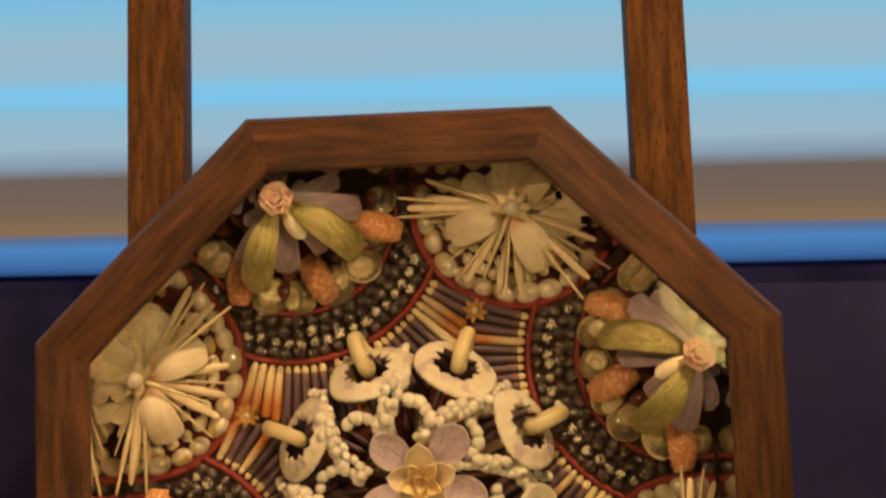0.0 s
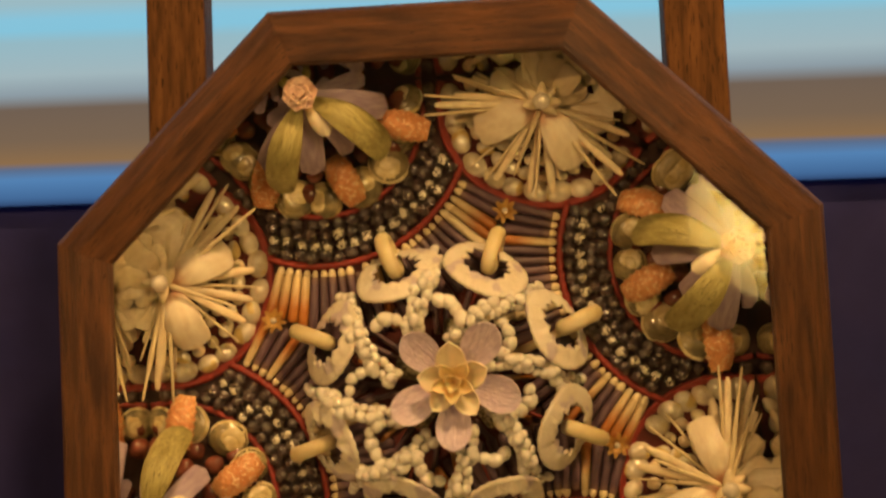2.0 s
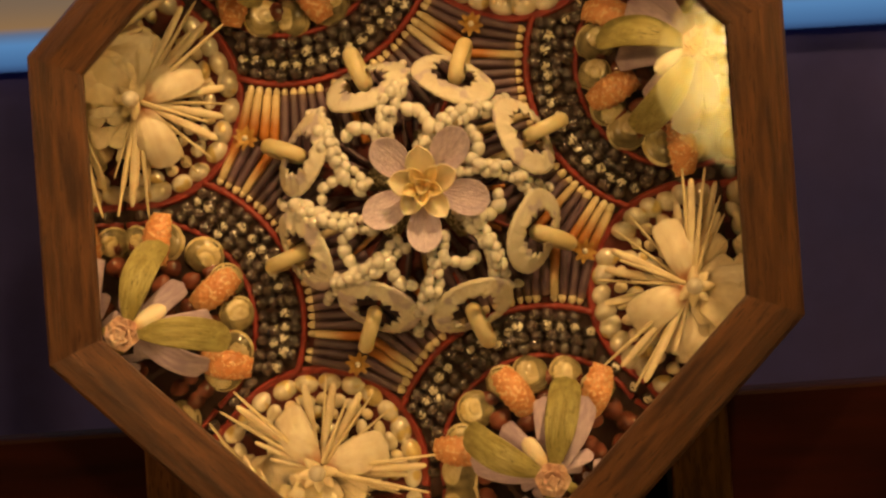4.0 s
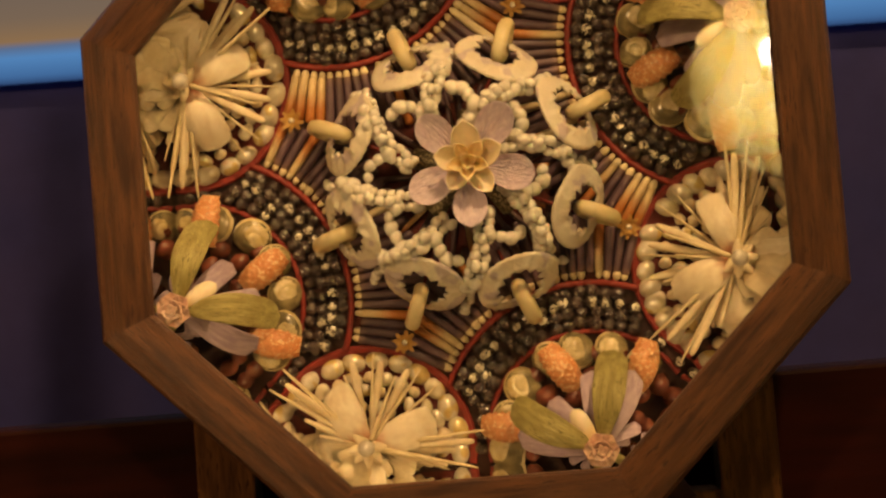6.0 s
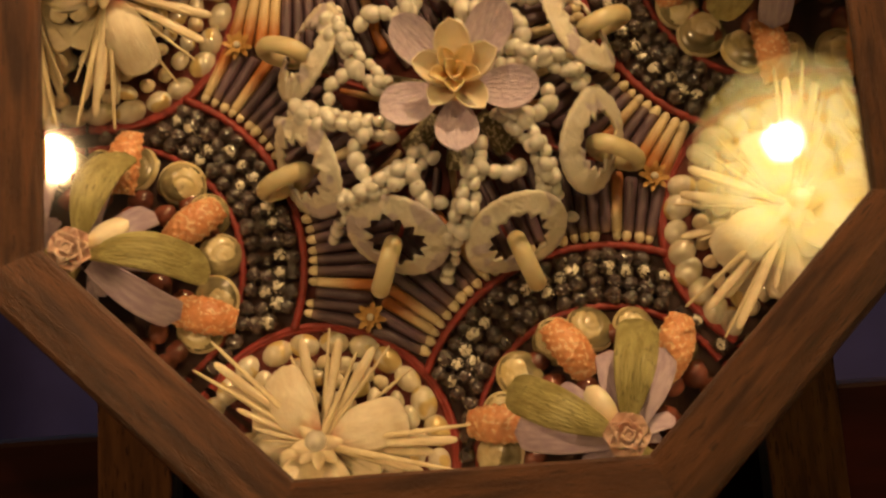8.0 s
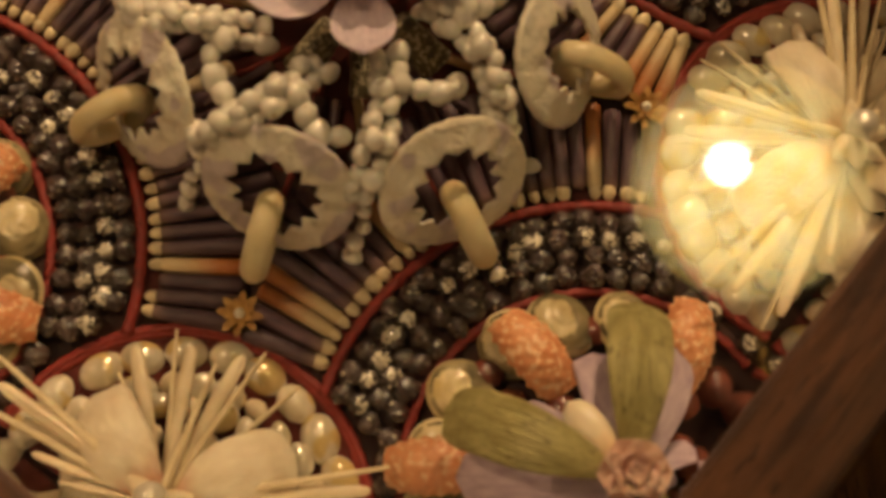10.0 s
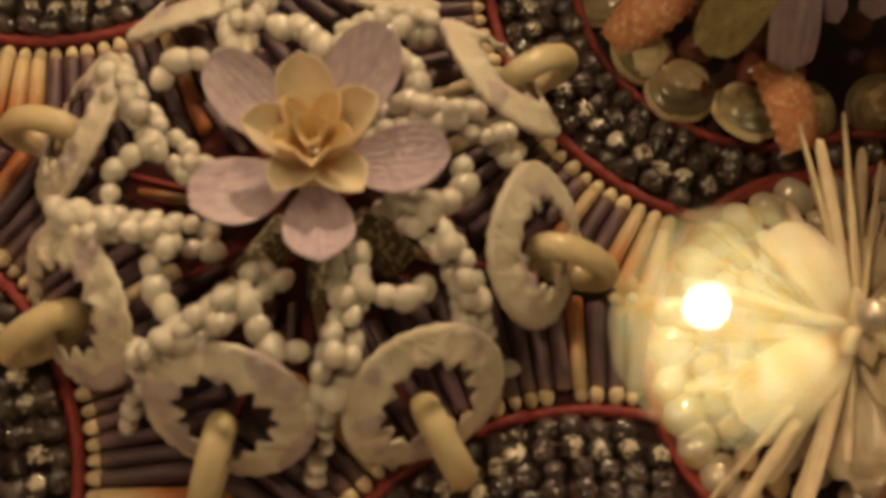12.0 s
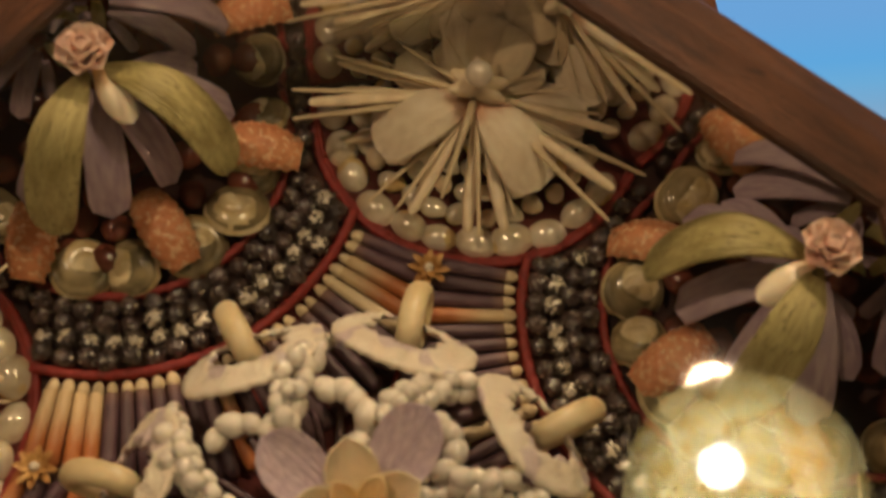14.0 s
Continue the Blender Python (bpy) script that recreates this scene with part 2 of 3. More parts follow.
def shade_material(hot):
    """Mottled amber glass, brightest round the bulb behind it."""
    m = glow_material("amber_glass_glow", (1, 1, 1, 1), 1)
    n, l = m.node_tree.nodes, m.node_tree.links
    e = n["Emission"]
    tc, dist, noise_, rng, mul = n.new("ShaderNodeTexCoord"), n.new("ShaderNodeVectorMath"), n.new("ShaderNodeTexNoise"), n.new("ShaderNodeMapRange"), n.new("ShaderNodeMath")
    dist.operation, mul.operation = "DISTANCE", "MULTIPLY"
    dist.inputs[1].default_value = hot
    noise_.inputs["Scale"].default_value, noise_.inputs["Detail"].default_value = 45, 3
    l.new(tc.outputs["Object"], dist.inputs[0])
    l.new(tc.outputs["Object"], noise_.inputs["Vector"])
    rng.interpolation_type = "SMOOTHSTEP"
    rng.inputs["From Min"].default_value, rng.inputs["From Max"].default_value = 0.027, 0.160
    rng.inputs["To Min"].default_value, rng.inputs["To Max"].default_value = 21, 4.8
    l.new(dist.outputs["Value"], rng.inputs["Value"])
    ramp = n.new("ShaderNodeValToRGB")
    ramp.color_ramp.elements[0].position, ramp.color_ramp.elements[0].color = 0.35, (0.62, 0.36, 0.05, 1)
    ramp.color_ramp.elements[1].position, ramp.color_ramp.elements[1].color = 0.65, (1.0, 0.75, 0.26, 1)
    l.new(noise_.outputs["Fac"], ramp.inputs["Fac"])
    l.new(ramp.outputs[0], e.inputs[0])
    l.new(rng.outputs[0], e.inputs[1])
    return m


# ---- mesh helpers ----
def mesh(name, verts, faces, mat, smooth=True):
    me = bpy.data.meshes.new(name)
    p = np.array([tuple(v) for v in verts])
    volume = sum(float(np.dot(p[f[0]], np.cross(p[f[k]], p[f[k + 1]]))) for f in faces for k in range(1, len(f) - 1))
    if volume < -1e-12:
        faces = [tuple(f)[::-1] for f in faces]
    me.from_pydata([tuple(v) for v in verts], [], faces)
    me.materials.append(mat)
    if smooth:
        me.polygons.foreach_set("use_smooth", [True] * len(me.polygons))
    me.update()
    return me


def grid(fn, nu, nv, wrap_u=False, wrap_v=False, flip=False):
    """Faces over fn(u, v), u and v from 0 to 1."""
    ru, rv = (nu if wrap_u else nu + 1), (nv if wrap_v else nv + 1)
    verts = [fn(i / nu, j / nv) for i in range(ru) for j in range(rv)]
    faces = []
    for i in range(nu):
        for j in range(nv):
            f = (i * rv + j, ((i + 1) % ru) * rv + j, ((i + 1) % ru) * rv + (j + 1) % rv, i * rv + (j + 1) % rv)
            faces.append(f[::-1] if flip else f)
    return verts, faces


def join(*lists):
    verts, faces = [], []
    for v, f in lists:
        o = len(verts)
        verts += v
        faces += [tuple(i + o for i in q) for q in f]
    return verts, faces


def moved(vf, m):
    return [tuple(m @ Vector(v)) for v in vf[0]], vf[1]


def box(x0, x1, y0, y1, z0, z1, bevel=0.0):
    bm = bmesh.new()
    bmesh.ops.create_cube(bm, size=1)
    for v in bm.verts:
        v.co = Vector(((x0 + x1) / 2 + v.co.x * (x1 - x0), (y0 + y1) / 2 + v.co.y * (y1 - y0), (z0 + z1) / 2 + v.co.z * (z1 - z0)))
    if bevel:
        bmesh.ops.bevel(bm, geom=bm.edges[:], offset=bevel, segments=2, affect="EDGES", profile=0.5)
    out = [tuple(v.co) for v in bm.verts], [tuple(v.index for v in f.verts) for f in bm.faces]
    bm.free()
    return out


def ball(rx, ry, rz, nu=14, nv=9, ripple=0.0, ribs=0, point=0.0):
    def fn(u, v):
        a, b = 2 * math.pi * u, math.pi * v
        k = 1 + (ripple * math.cos(ribs * a) * math.sin(b) if ribs else 0)
        x = math.cos(b)
        s = math.sin(b) * (1 - point * x)
        return (rx * x, ry * s * math.cos(a) * k, rz * s * math.sin(a) * k)
    return grid(fn, nu, nv, wrap_u=True)


def dome(rx, ry, h, n=16, rings=5):
    """A limpet: a cap with its apex a little off the middle."""
    def fn(u, v):
        a = 2 * math.pi * u
        z = h * (1 - v * v) ** 0.65 if v < 1 else 0
        off = 0.12 * (1 - v)
        return (rx * (v * math.cos(a) + off), ry * v * math.sin(a), z)
    top = grid(fn, n, rings, wrap_u=True, flip=True)
    return top


def moon(r, n=36, rings=14):
    """A round snail shell lying on its side: a cap with a spiral groove that winds to the apex."""
    def fn(u, v):
        a = 2 * math.pi * u
        turn = (u + 2.1 * v) % 1.0
        groove = 0.10 * max(0.0, 1 - abs(turn - 0.5) * 7) * (v < 0.93)
        z = r * (0.62 * math.sqrt(max(0.0, 1 - v * v)) - groove)
        k = 1 + 0.10 * u * v
        return (r * v * k * math.cos(a), r * v * k * math.sin(a), z)
    return grid(fn, n, rings, wrap_u=True, flip=True)


def tube(points, r, n=8, closed=False, wave=0.0):
    """A round tube along points."""
    pts = [Vector(p) for p in points]
    rows = len(pts)
    verts, faces = [], []
    for i, p in enumerate(pts):
        t = (pts[(i + 1) % rows] - pts[i - 1]) if closed else (pts[min(i + 1, rows - 1)] - pts[max(i - 1, 0)])
        t.normalize()
        side = t.cross(Vector((0, 1, 0)))
        side = side.normalized() if side.length > 1e-4 else Vector((1, 0, 0))
        up = side.cross(t)
        for j in range(n):
            a = 2 * math.pi * j / n
            k = r * (1 + wave * math.sin(2 * a + i * 1.9))
            verts.append(tuple(p + side * math.cos(a) * k + up * math.sin(a) * k))
    for i in range(rows if closed else rows - 1):
        for j in range(n):
            i2 = (i + 1) % rows
            faces.append((i * n + j, i * n + (j + 1) % n, i2 * n + (j + 1) % n, i2 * n + j))
    if not closed:
        faces += [tuple(range(n))[::-1], tuple((rows - 1) * n + j for j in range(n))]
    return verts, faces


def stick(length, r0, r1, flat=1.0, n=8, bulge=0.0):
    """A spine along x from 0 to length with rounded ends."""
    prof = [(0, r0 * 0.4), (0.015, r0 * 0.85), (0.05, r0), (0.35, r0 + (r1 - r0) * 0.35 + bulge * 0.6), (0.7, r0 + (r1 - r0) * 0.7 + bulge), (0.94, r1 * 1.0 + bulge * 0.3), (0.985, r1 * 0.8), (1, r1 * 0.3)]
    verts, faces = [], []
    for x, r in prof:
        for j in range(n):
            a = 2 * math.pi * j / n
            verts.append((x * length, r * math.cos(a), r * math.sin(a) * flat))
    for i in range(len(prof) - 1):
        for j in range(n):
            faces.append((i * n + j, i * n + (j + 1) % n, (i + 1) * n + (j + 1) % n, (i + 1) * n + j))
    faces += [tuple(range(n))[::-1], tuple((len(prof) - 1) * n + j for j in range(n))]
    return verts, faces


def petal(length, width, cup=0.3, arch=0.0, ribs=0, rib=0.0004, thick=0.0009, root=0.25, tip=2.4, nu=14, nv=10, curl=0.0):
    """A shell petal along x: cupped across, arched along, ribbed, with thickness."""
    def outline(u):
        if u < 0.6:
            return root + (1 - root) * math.sin(u / 0.6 * math.pi / 2)
        return max(0.0, 1 - ((u - 0.6) / 0.4) ** tip) ** 0.5

    def side(lift):
        def fn(u, v):
            s = 2 * v - 1
            w = width / 2 * outline(u)
            z = cup * width * (s * s) * outline(u) + arch * length * math.sin(math.pi * u) - curl * length * u ** 3
            z += rib * (math.cos(ribs * math.pi * s) + 0.35 * math.cos(46 * u) * math.cos(0.5 * ribs * math.pi * s)) if ribs else 0
            return (u * length, s * w, z + lift)
        return fn
    top = grid(side(thick / 2), nu, nv, flip=False)
    low = grid(side(-thick / 2), nu, nv, flip=True)
    v, f = join(top, low)
    o, r = len(top[0]), nv + 1
    for i in range(nu):
        f.append((i * r, o + i * r, o + (i + 1) * r, (i + 1) * r))
        f.append((i * r + nv, (i + 1) * r + nv, o + (i + 1) * r + nv, o + i * r + nv))
    f += [(nu * r + j, o + nu * r + j, o + nu * r + j + 1, nu * r + j + 1) for j in range(nv)]
    return v, f


def at(u, v, w, heading=0.0, tilt=0.0, roll=0.0, s=1.0):
    """A piece's pose on the plate: u to the right, v up, w out of it; its x runs along the heading, its tip raised by tilt."""
    h = radians(heading)
    w = w if w < 0.012 else 0.012 + (w - 0.012) * 1.3
    m = Matrix(((math.cos(h), -math.sin(h), 0, u), (0, 0, -1, -w), (math.sin(h), math.cos(h), 0, v), (0, 0, 0, 1)))
    return m @ pose(0, 0, 0, 0, -tilt, 0) @ pose(0, 0, 0, roll, 0, 0) @ Matrix.Scale(s, 4)


def polar(r, deg, cu=0.0, cv=0.0):
    return cu + r * math.cos(radians(deg)), cv + r * math.sin(radians(deg))


def put(name, me, parent, m=None, label=""):
    """One mesh object under a thing or a part."""
    ob = new(name, me)
    ob.parent = parent
    if m is not None:
        ob.matrix_basis = m
    return tagged(ob, label)


def thing(name, m, label, category, group="", kind=""):
    ob = new(name)
    ob.matrix_world = m
    return tagged(ob, label, category, group, kind)


rnd = random.Random(7)


def jit(x):
    return rnd.uniform(-x, x)


# ---- room ----
def slab(name, dims, mat, label, category, m=None, bevel=0.0):
    ob = new(name, mesh(name, *box(*dims, bevel), mat, False))
    if m is not None:
        ob.matrix_world = m
    return tagged(ob, label, category, kind="structure")


slab("floor", (-2.6, 2.6, -3.2, 0.72, -0.05, 0), CARPET, "dark carpeted floor of the dim room", "floor")
slab("wall_back", (-2.6, 2.6, 0.60, 0.72, 0, 2.5), NAVY, "navy wall behind the table", "wall")
slab("wall_front", (-2.6, 2.6, -3.32, -3.2, 0, 2.5), PLASTER, "dim plaster wall", "wall")
slab("wall_left", (-2.72, -2.6, -3.32, 0.72, 0, 2.5), PLASTER, "dim plaster wall", "wall")
slab("wall_right", (2.6, 2.72, -3.32, 0.72, 0, 2.5), PLASTER, "dim plaster wall", "wall")
slab("ceiling", (-2.72, 2.72, -3.32, 0.72, 2.5, 2.6), PLASTER, "dim plaster ceiling", "ceiling")

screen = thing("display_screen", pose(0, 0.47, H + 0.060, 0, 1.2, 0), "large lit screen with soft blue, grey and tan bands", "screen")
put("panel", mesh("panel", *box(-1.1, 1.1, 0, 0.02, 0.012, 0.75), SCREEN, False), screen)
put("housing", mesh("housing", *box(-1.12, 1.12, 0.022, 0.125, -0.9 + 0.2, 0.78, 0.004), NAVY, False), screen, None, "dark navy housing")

TABLE = H - 0.262
table = thing("table", pose(0, 0, 0), "dark mahogany table with a low back rail", "table")
put("tabletop", mesh("tabletop", *box(-0.95, 0.95, -0.30, 0.16, TABLE - 0.035, TABLE, 0.004), MAHOGANY, False), table)
put("back_rail", mesh("back_rail", *box(-0.95, 0.95, 0.047, 0.060, TABLE, H - 0.140, 0.003), MAHOGANY, False), table, None, "low dark back rail")
for x in (-0.88, 0.88):
    for y in (-0.24, 0.09):
        put("leg", mesh("leg", *box(x - 0.03, x + 0.03, y - 0.03, y + 0.03, 0, TABLE - 0.035, 0.004), MAHOGANY, False), table)

# ---- standing lamp beside the camera's way, seen in the pane ----
BULB = Vector((0.391, -1.015, H + 0.387))
BIG = 1.35
AIM = Vector((-0.24, 0.91, -0.35)).normalized()
LX, LY = BULB.x + 0.032, BULB.y - 0.119
lamp = thing("floor_lamp", pose(LX, LY, 0), "lit floor lamp with amber glass shade on a brass pole", "lamp")
SHADE = look(tuple(BULB - Vector((LX, LY, 0))), tuple(BULB + AIM - Vector((LX, LY, 0))))
BELL = [(0.010, -0.092), (0.030, -0.040), (0.052, -0.015), (0.070, 0.020), (0.083, 0.060), (0.089, 0.080), (0.0865, 0.080), (0.080, 0.059), (0.067, 0.019), (0.049, -0.014), (0.028, -0.036), (0.002, -0.044)]
put("base", mesh("base", *moved(ball(0.02, 0.11, 0.11, 24, 8), pose(0, 0, 0.02, 0, 90, 0)), BRASS), lamp)
put("pole", mesh("pole", *tube([(0, 0, z) for z in (0.02, 0.5, BULB.z + 0.049)], 0.008, 12), BRASS), lamp)
bell = grid(lambda u, v: (BIG * BELL[round(v * 11)][0] * math.cos(2 * math.pi * u), BIG * BELL[round(v * 11)][0] * math.sin(2 * math.pi * u), BIG * BELL[round(v * 11)][1]), 40, 11, wrap_u=True)
put("shade", mesh("shade", *bell, shade_material((0, 0, 0))), lamp, SHADE @ pose(0.013, -0.030, 0, 180, 0, 0), "glowing amber glass bell shade")
put("bulb", mesh("bulb", *moved(ball(0.028, 0.023, 0.023, 18, 12), pose(0, 0, 0, 0, 70, 0)), BULB_GLOW), lamp, SHADE, "bright bulb")


def pendant(place, label):
    """A small spotlight that hangs from the ceiling on a cord, its mouth towards the table."""
    lampshade = thing("pendant_light", look(place, (0, 0, H)), label, "lamp", "pendant lights")
    ring = [(0.020, 0.10), (0.030, 0.095), (0.042, 0.05), (0.085, 0.012), (0.086, 0.006), (0.082, 0.006), (0.040, 0.045), (0.028, 0.085)]
    vf = grid(lambda u, v: (ring[round(v * 7)][0] * math.cos(2 * math.pi * u), ring[round(v * 7)][0] * math.sin(2 * math.pi * u), ring[round(v * 7)][1]), 24, 7, wrap_u=True)
    put("shade", mesh("shade", *vf, BRASS), lampshade)
    inv = look(place, (0, 0, H)).inverted()
    pts = [inv @ Vector((place[0], place[1], z)) for z in (place[2] + 0.05, 2.3, 2.499)]
    put("cord", mesh("cord", *tube([tuple(p) for p in pts], 0.003, 8), MAHOGANY), lampshade)


pendant((-0.763, -1.683, H + 0.762), "lit brass pendant light hanging on a long cord")
pendant((0.67, -1.853, H + 0.866), "lit brass pendant light hanging on a long cord")
# invented housing for the added overhead light
pendant((0.36, -0.66, H + 1.24), "added brass pendant on a short cord, out of view, for the overhead light")

# ---- easel ----
easel = thing("easel", PLATE, "brown walnut table easel with two uprights", "easel")
for s in (-1, 1):
    x_top, x_low = s * 0.1490 + 0.002, s * 0.1513 - 0.0007
    bot, top = -0.262, 0.46
    slope = (x_top - x_low) / 0.42
    vf = box(-0.0172, 0.0172, 0.024, 0.045, bot, top, 0.0015)
    vf = [(x + x_low + slope * (z + 0.17), y, z) for x, y, z in vf[0]], vf[1]
    put("upright", mesh("upright", *vf, EASEL_WOOD, False), easel)
put("ledge", mesh("ledge", *box(-0.112, 0.112, -0.078, 0.0235, -0.202, -0.1805, 0.002), EASEL_WOOD, False), easel)
put("crossbar", mesh("crossbar", *box(-0.133, 0.133, 0.0245, 0.043, -0.235, -0.190, 0.002), EASEL_WOOD, False), easel)
put("head_bar", mesh("head_bar", *box(-0.115, 0.115, 0.026, 0.043, 0.43, 0.455, 0.002), EASEL_WOOD, False), easel)

# ---- the octagonal shell picture ----
picture = thing("shell_picture", PLATE, "octagonal walnut shadow box with glazed shell mosaic on an easel", "shell picture")
T8 = math.tan(math.pi / 8)
INNER, OUTER = 0.1605, 0.1893
OCT = Matrix.Translation((0.0025, 0, 0.0023))
PROFILE = [(OUTER, -0.018), (OUTER, 0.0690), (OUTER - 0.0010, 0.0720), (OUTER - 0.0030, 0.0740), (OUTER - 0.0125, 0.0781), (OUTER - 0.0140, 0.0784), (OUTER - 0.0155, 0.0782),
           (INNER + 0.0035, 0.0765), (INNER + 0.0012, 0.0757), (INNER, 0.0740), (INNER, 0.0710), (INNER + 0.007, 0.0710), (INNER + 0.007, -0.018)]
n = len(PROFILE)
verts = [(s * a * T8, -w, a) for s in (-1, 1) for a, w in PROFILE]
faces = [(i, (i + 1) % n, n + (i + 1) % n, n + i) for i in range(n)] + [tuple(range(n))[::-1], tuple(range(n, 2 * n))]
side_mesh = mesh("frame_side", verts, faces, WALNUT, False)
wall_v, wall_f = box(-(INNER + 0.0045) * T8, (INNER + 0.0045) * T8, -0.0690, -0.0005, INNER + 0.0042, INNER + 0.0065)
wall_mesh = mesh("mirror_strip", wall_v, wall_f, MIRROR, False)
for k in range(8):
    turn = OCT @ pose(0, 0, 0, 0, 45 * k, 0)
    put("frame_side", side_mesh, picture, turn)
    put("mirror_strip", wall_mesh, picture, turn, "mirrored inner wall strip")


def octagon_plate(a, y0, y1):
    ring = [polar(a / math.cos(math.pi / 8), 22.5 + 45 * k) for k in range(8)]
    verts = [(x, y, z) for y in (y0, y1) for x, z in ring]
    return verts, [tuple(range(8))[::-1], tuple(range(8, 16))] + [(i, (i + 1) % 8, 8 + (i + 1) % 8, 8 + i) for i in range(8)]


put("backing_board", mesh("backing_board", *octagon_plate(INNER + 0.0068, 0.0, 0.012), BOARD, False), picture, OCT, "dark maroon backing board")
pane = put("glass_pane", mesh("glass_pane", *octagon_plate(INNER + 0.0064, -0.0710, -0.0695), PANE, False), picture, OCT, "clear reflecting glass pane")
pane.visible_shadow = False


def inside(u, v, margin=0.0):
    return all((u - 0.0025) * math.cos(radians(45 * k)) + (v - 0.0023) * math.sin(radians(45 * k)) < INNER + 0.0035 - margin for k in range(8))


def arc(cu, cv, r, w, keep, steps=288):
    """The longest run of points on a circle that keep() lets stand."""
    pts = [(*polar(r, 360 * i / steps, cu, cv), w) for i in range(steps)]
    ok = [keep(u, v) for u, v, _ in pts]
    if all(ok):
        return pts
    start = next(i for i in range(steps) if not ok[i] and ok[(i + 1) % steps]) + 1
    run = []
    for i in range(steps):
        j = (start + i) % steps
        if not ok[j]:
            break
        run.append(pts[j])
    return run


def cord(name, pts, parent, r=0.0016):
    return put(name, mesh(name, *tube([(u, -w, v) for u, v, w in pts], r, 8, wave=0.12), CORD), parent, None, "thin red cord")


CR, WR, LR, BR = 0.1636, 0.0588, 0.0580, 0.0850
whites = [(polar(CR, a), a) for a in (67.5, 157.5, 247.5, 337.5)]
lobes = [(polar(CR, a), a) for a in (22.5, 112.5, 202.5, 292.5)]


def off_whites(u, v, d):
    return all(math.hypot(u - cu, v - cv) > d for (cu, cv), _ in whites)


# shared piece meshes
limpet = [mesh("limpet", *dome(0.0074, 0.0057, 0.0048, 20, 7), NACRE), mesh("limpet", *dome(0.0069, 0.0055, 0.0046, 20, 7), NACRE)]
small_limpet = [mesh("small_limpet", *ball(0.0052, 0.0038, 0.0030, 14, 9, point=0.2), NACRE), mesh("small_limpet", *ball(0.0038, 0.0034, 0.003, 12, 8, point=0.15), CREAM)]
far_spine = mesh("slender_spine", *stick(0.059, 0.0017, 0.0007), SPINE_PALE)
far_blade = mesh("blade_spine", *stick(0.053, 0.0010, 0.0015, 0.45, bulge=0.0009), CREAM)
long_spine = mesh("slender_spine", *stick(0.046, 0.0013, 0.00055), SPINE_PALE)
mid_spine = mesh("slender_spine", *stick(0.037, 0.0015, 0.0007), SPINE_PALE)
blade = mesh("blade_spine", *stick(0.043, 0.0010, 0.0016, 0.4, bulge=0.0011), CREAM)
big_petal = mesh("broad_petal", *petal(0.034, 0.0205, -0.20, 0.12, 9, 0.00035, curl=0.34, root=0.34, tip=5, nu=18, nv=20), BLUSH)
white_petal = mesh("broad_petal", *petal(0.03, 0.016, -0.18, 0.08, 9, 0.0003, curl=0.15, tip=4, nv=18), CREAM)
drop = mesh("teardrop_shell", *ball(0.0058, 0.0032, 0.003, 12, 9, point=0.4), CREAM)
pearl_mesh = mesh("pearl", *ball(0.0045, 0.0045, 0.0045, 20, 12), PEARL)


def moon_shell(r):
    """Pale apex, darker outer whorl."""
    me = mesh("moon_shell", *moon(r), MOON)
    me.materials.append(MOON_RIM)
    for i, poly in enumerate(me.polygons):
        u, v = (i // 14) / 36, (i % 14) / 14
        poly.material_index = int(0.50 - 0.36 * math.cos(2 * math.pi * u) < v < 0.90)
    return me


moon_mesh = [moon_shell(0.0106), moon_shell(0.0096)]


def barrel(length, width):
    """A curved, knobbly cut of shell with blunt round ends."""
    def fn(lift):
        def f(u, v):
            a = (v - 0.5) * math.pi
            x = (u - 0.5) * length
            rr = width / 2 * (0.30 + 0.70 * math.sin(math.pi * (0.06 + 0.88 * u)) ** 0.55) + lift
            rr += 0.0010 * (0.5 + 0.5 * math.cos(2 * math.pi * (7 * u + 4 * v))) * (0.5 + 0.5 * math.cos(2 * math.pi * (7 * u - 4 * v))) if lift > 0 else 0
            return (x, rr * math.sin(a), rr * math.cos(a) * 0.80 + 0.25 * length * (math.cos((u - 0.5) * 2.2) - 1))
        return f
    return join(grid(fn(0.0004), 34, 24), grid(fn(-0.0008), 34, 24, flip=True))


barrel_mesh = mesh("pitted_shell", *barrel(0.0290, 0.0148), ORANGE)
short_barrel = mesh("pitted_shell", *barrel(0.0215, 0.0142), ORANGE)
russet_mesh = mesh("russet_shell", *ball(0.0062, 0.0054, 0.005, 14, 9, point=0.2), RUSSET)
olive_petal = mesh("olive_petal", *petal(0.049, 0.0172, -0.13, 0.20, 9, 0.00012, curl=0.34, root=0.22, nu=30, nv=36, tip=6), OLIVE)
violet_petal = mesh("violet_petal", *petal(0.044, 0.0145, -0.10, 0.06, 9, 0.0003, curl=0.25, root=0.6, nv=18, tip=8), VIOLET)
cream_petal = mesh("cream_petal", *petal(0.021, 0.0095, -0.2, 0.08, 0, curl=0.1), PEACH)


def rose_parts(r, layers, seed):
    out = []
    g = random.Random(seed)
    for i, (rad, lift, tilt, count) in enumerate(layers):
        for k in range(count):
            p = petal(rad, rad * 1.05, 0.34, 0.0, 0, thick=0.0006, root=0.55, nu=8, nv=6)
            out.append(moved(p, pose(0, 0, lift, 0, 0, 360 * k / count + 37 * i + g.uniform(-8, 8)) @ pose(0, 0, 0, 0, -tilt, 0)))
    return join(*out)


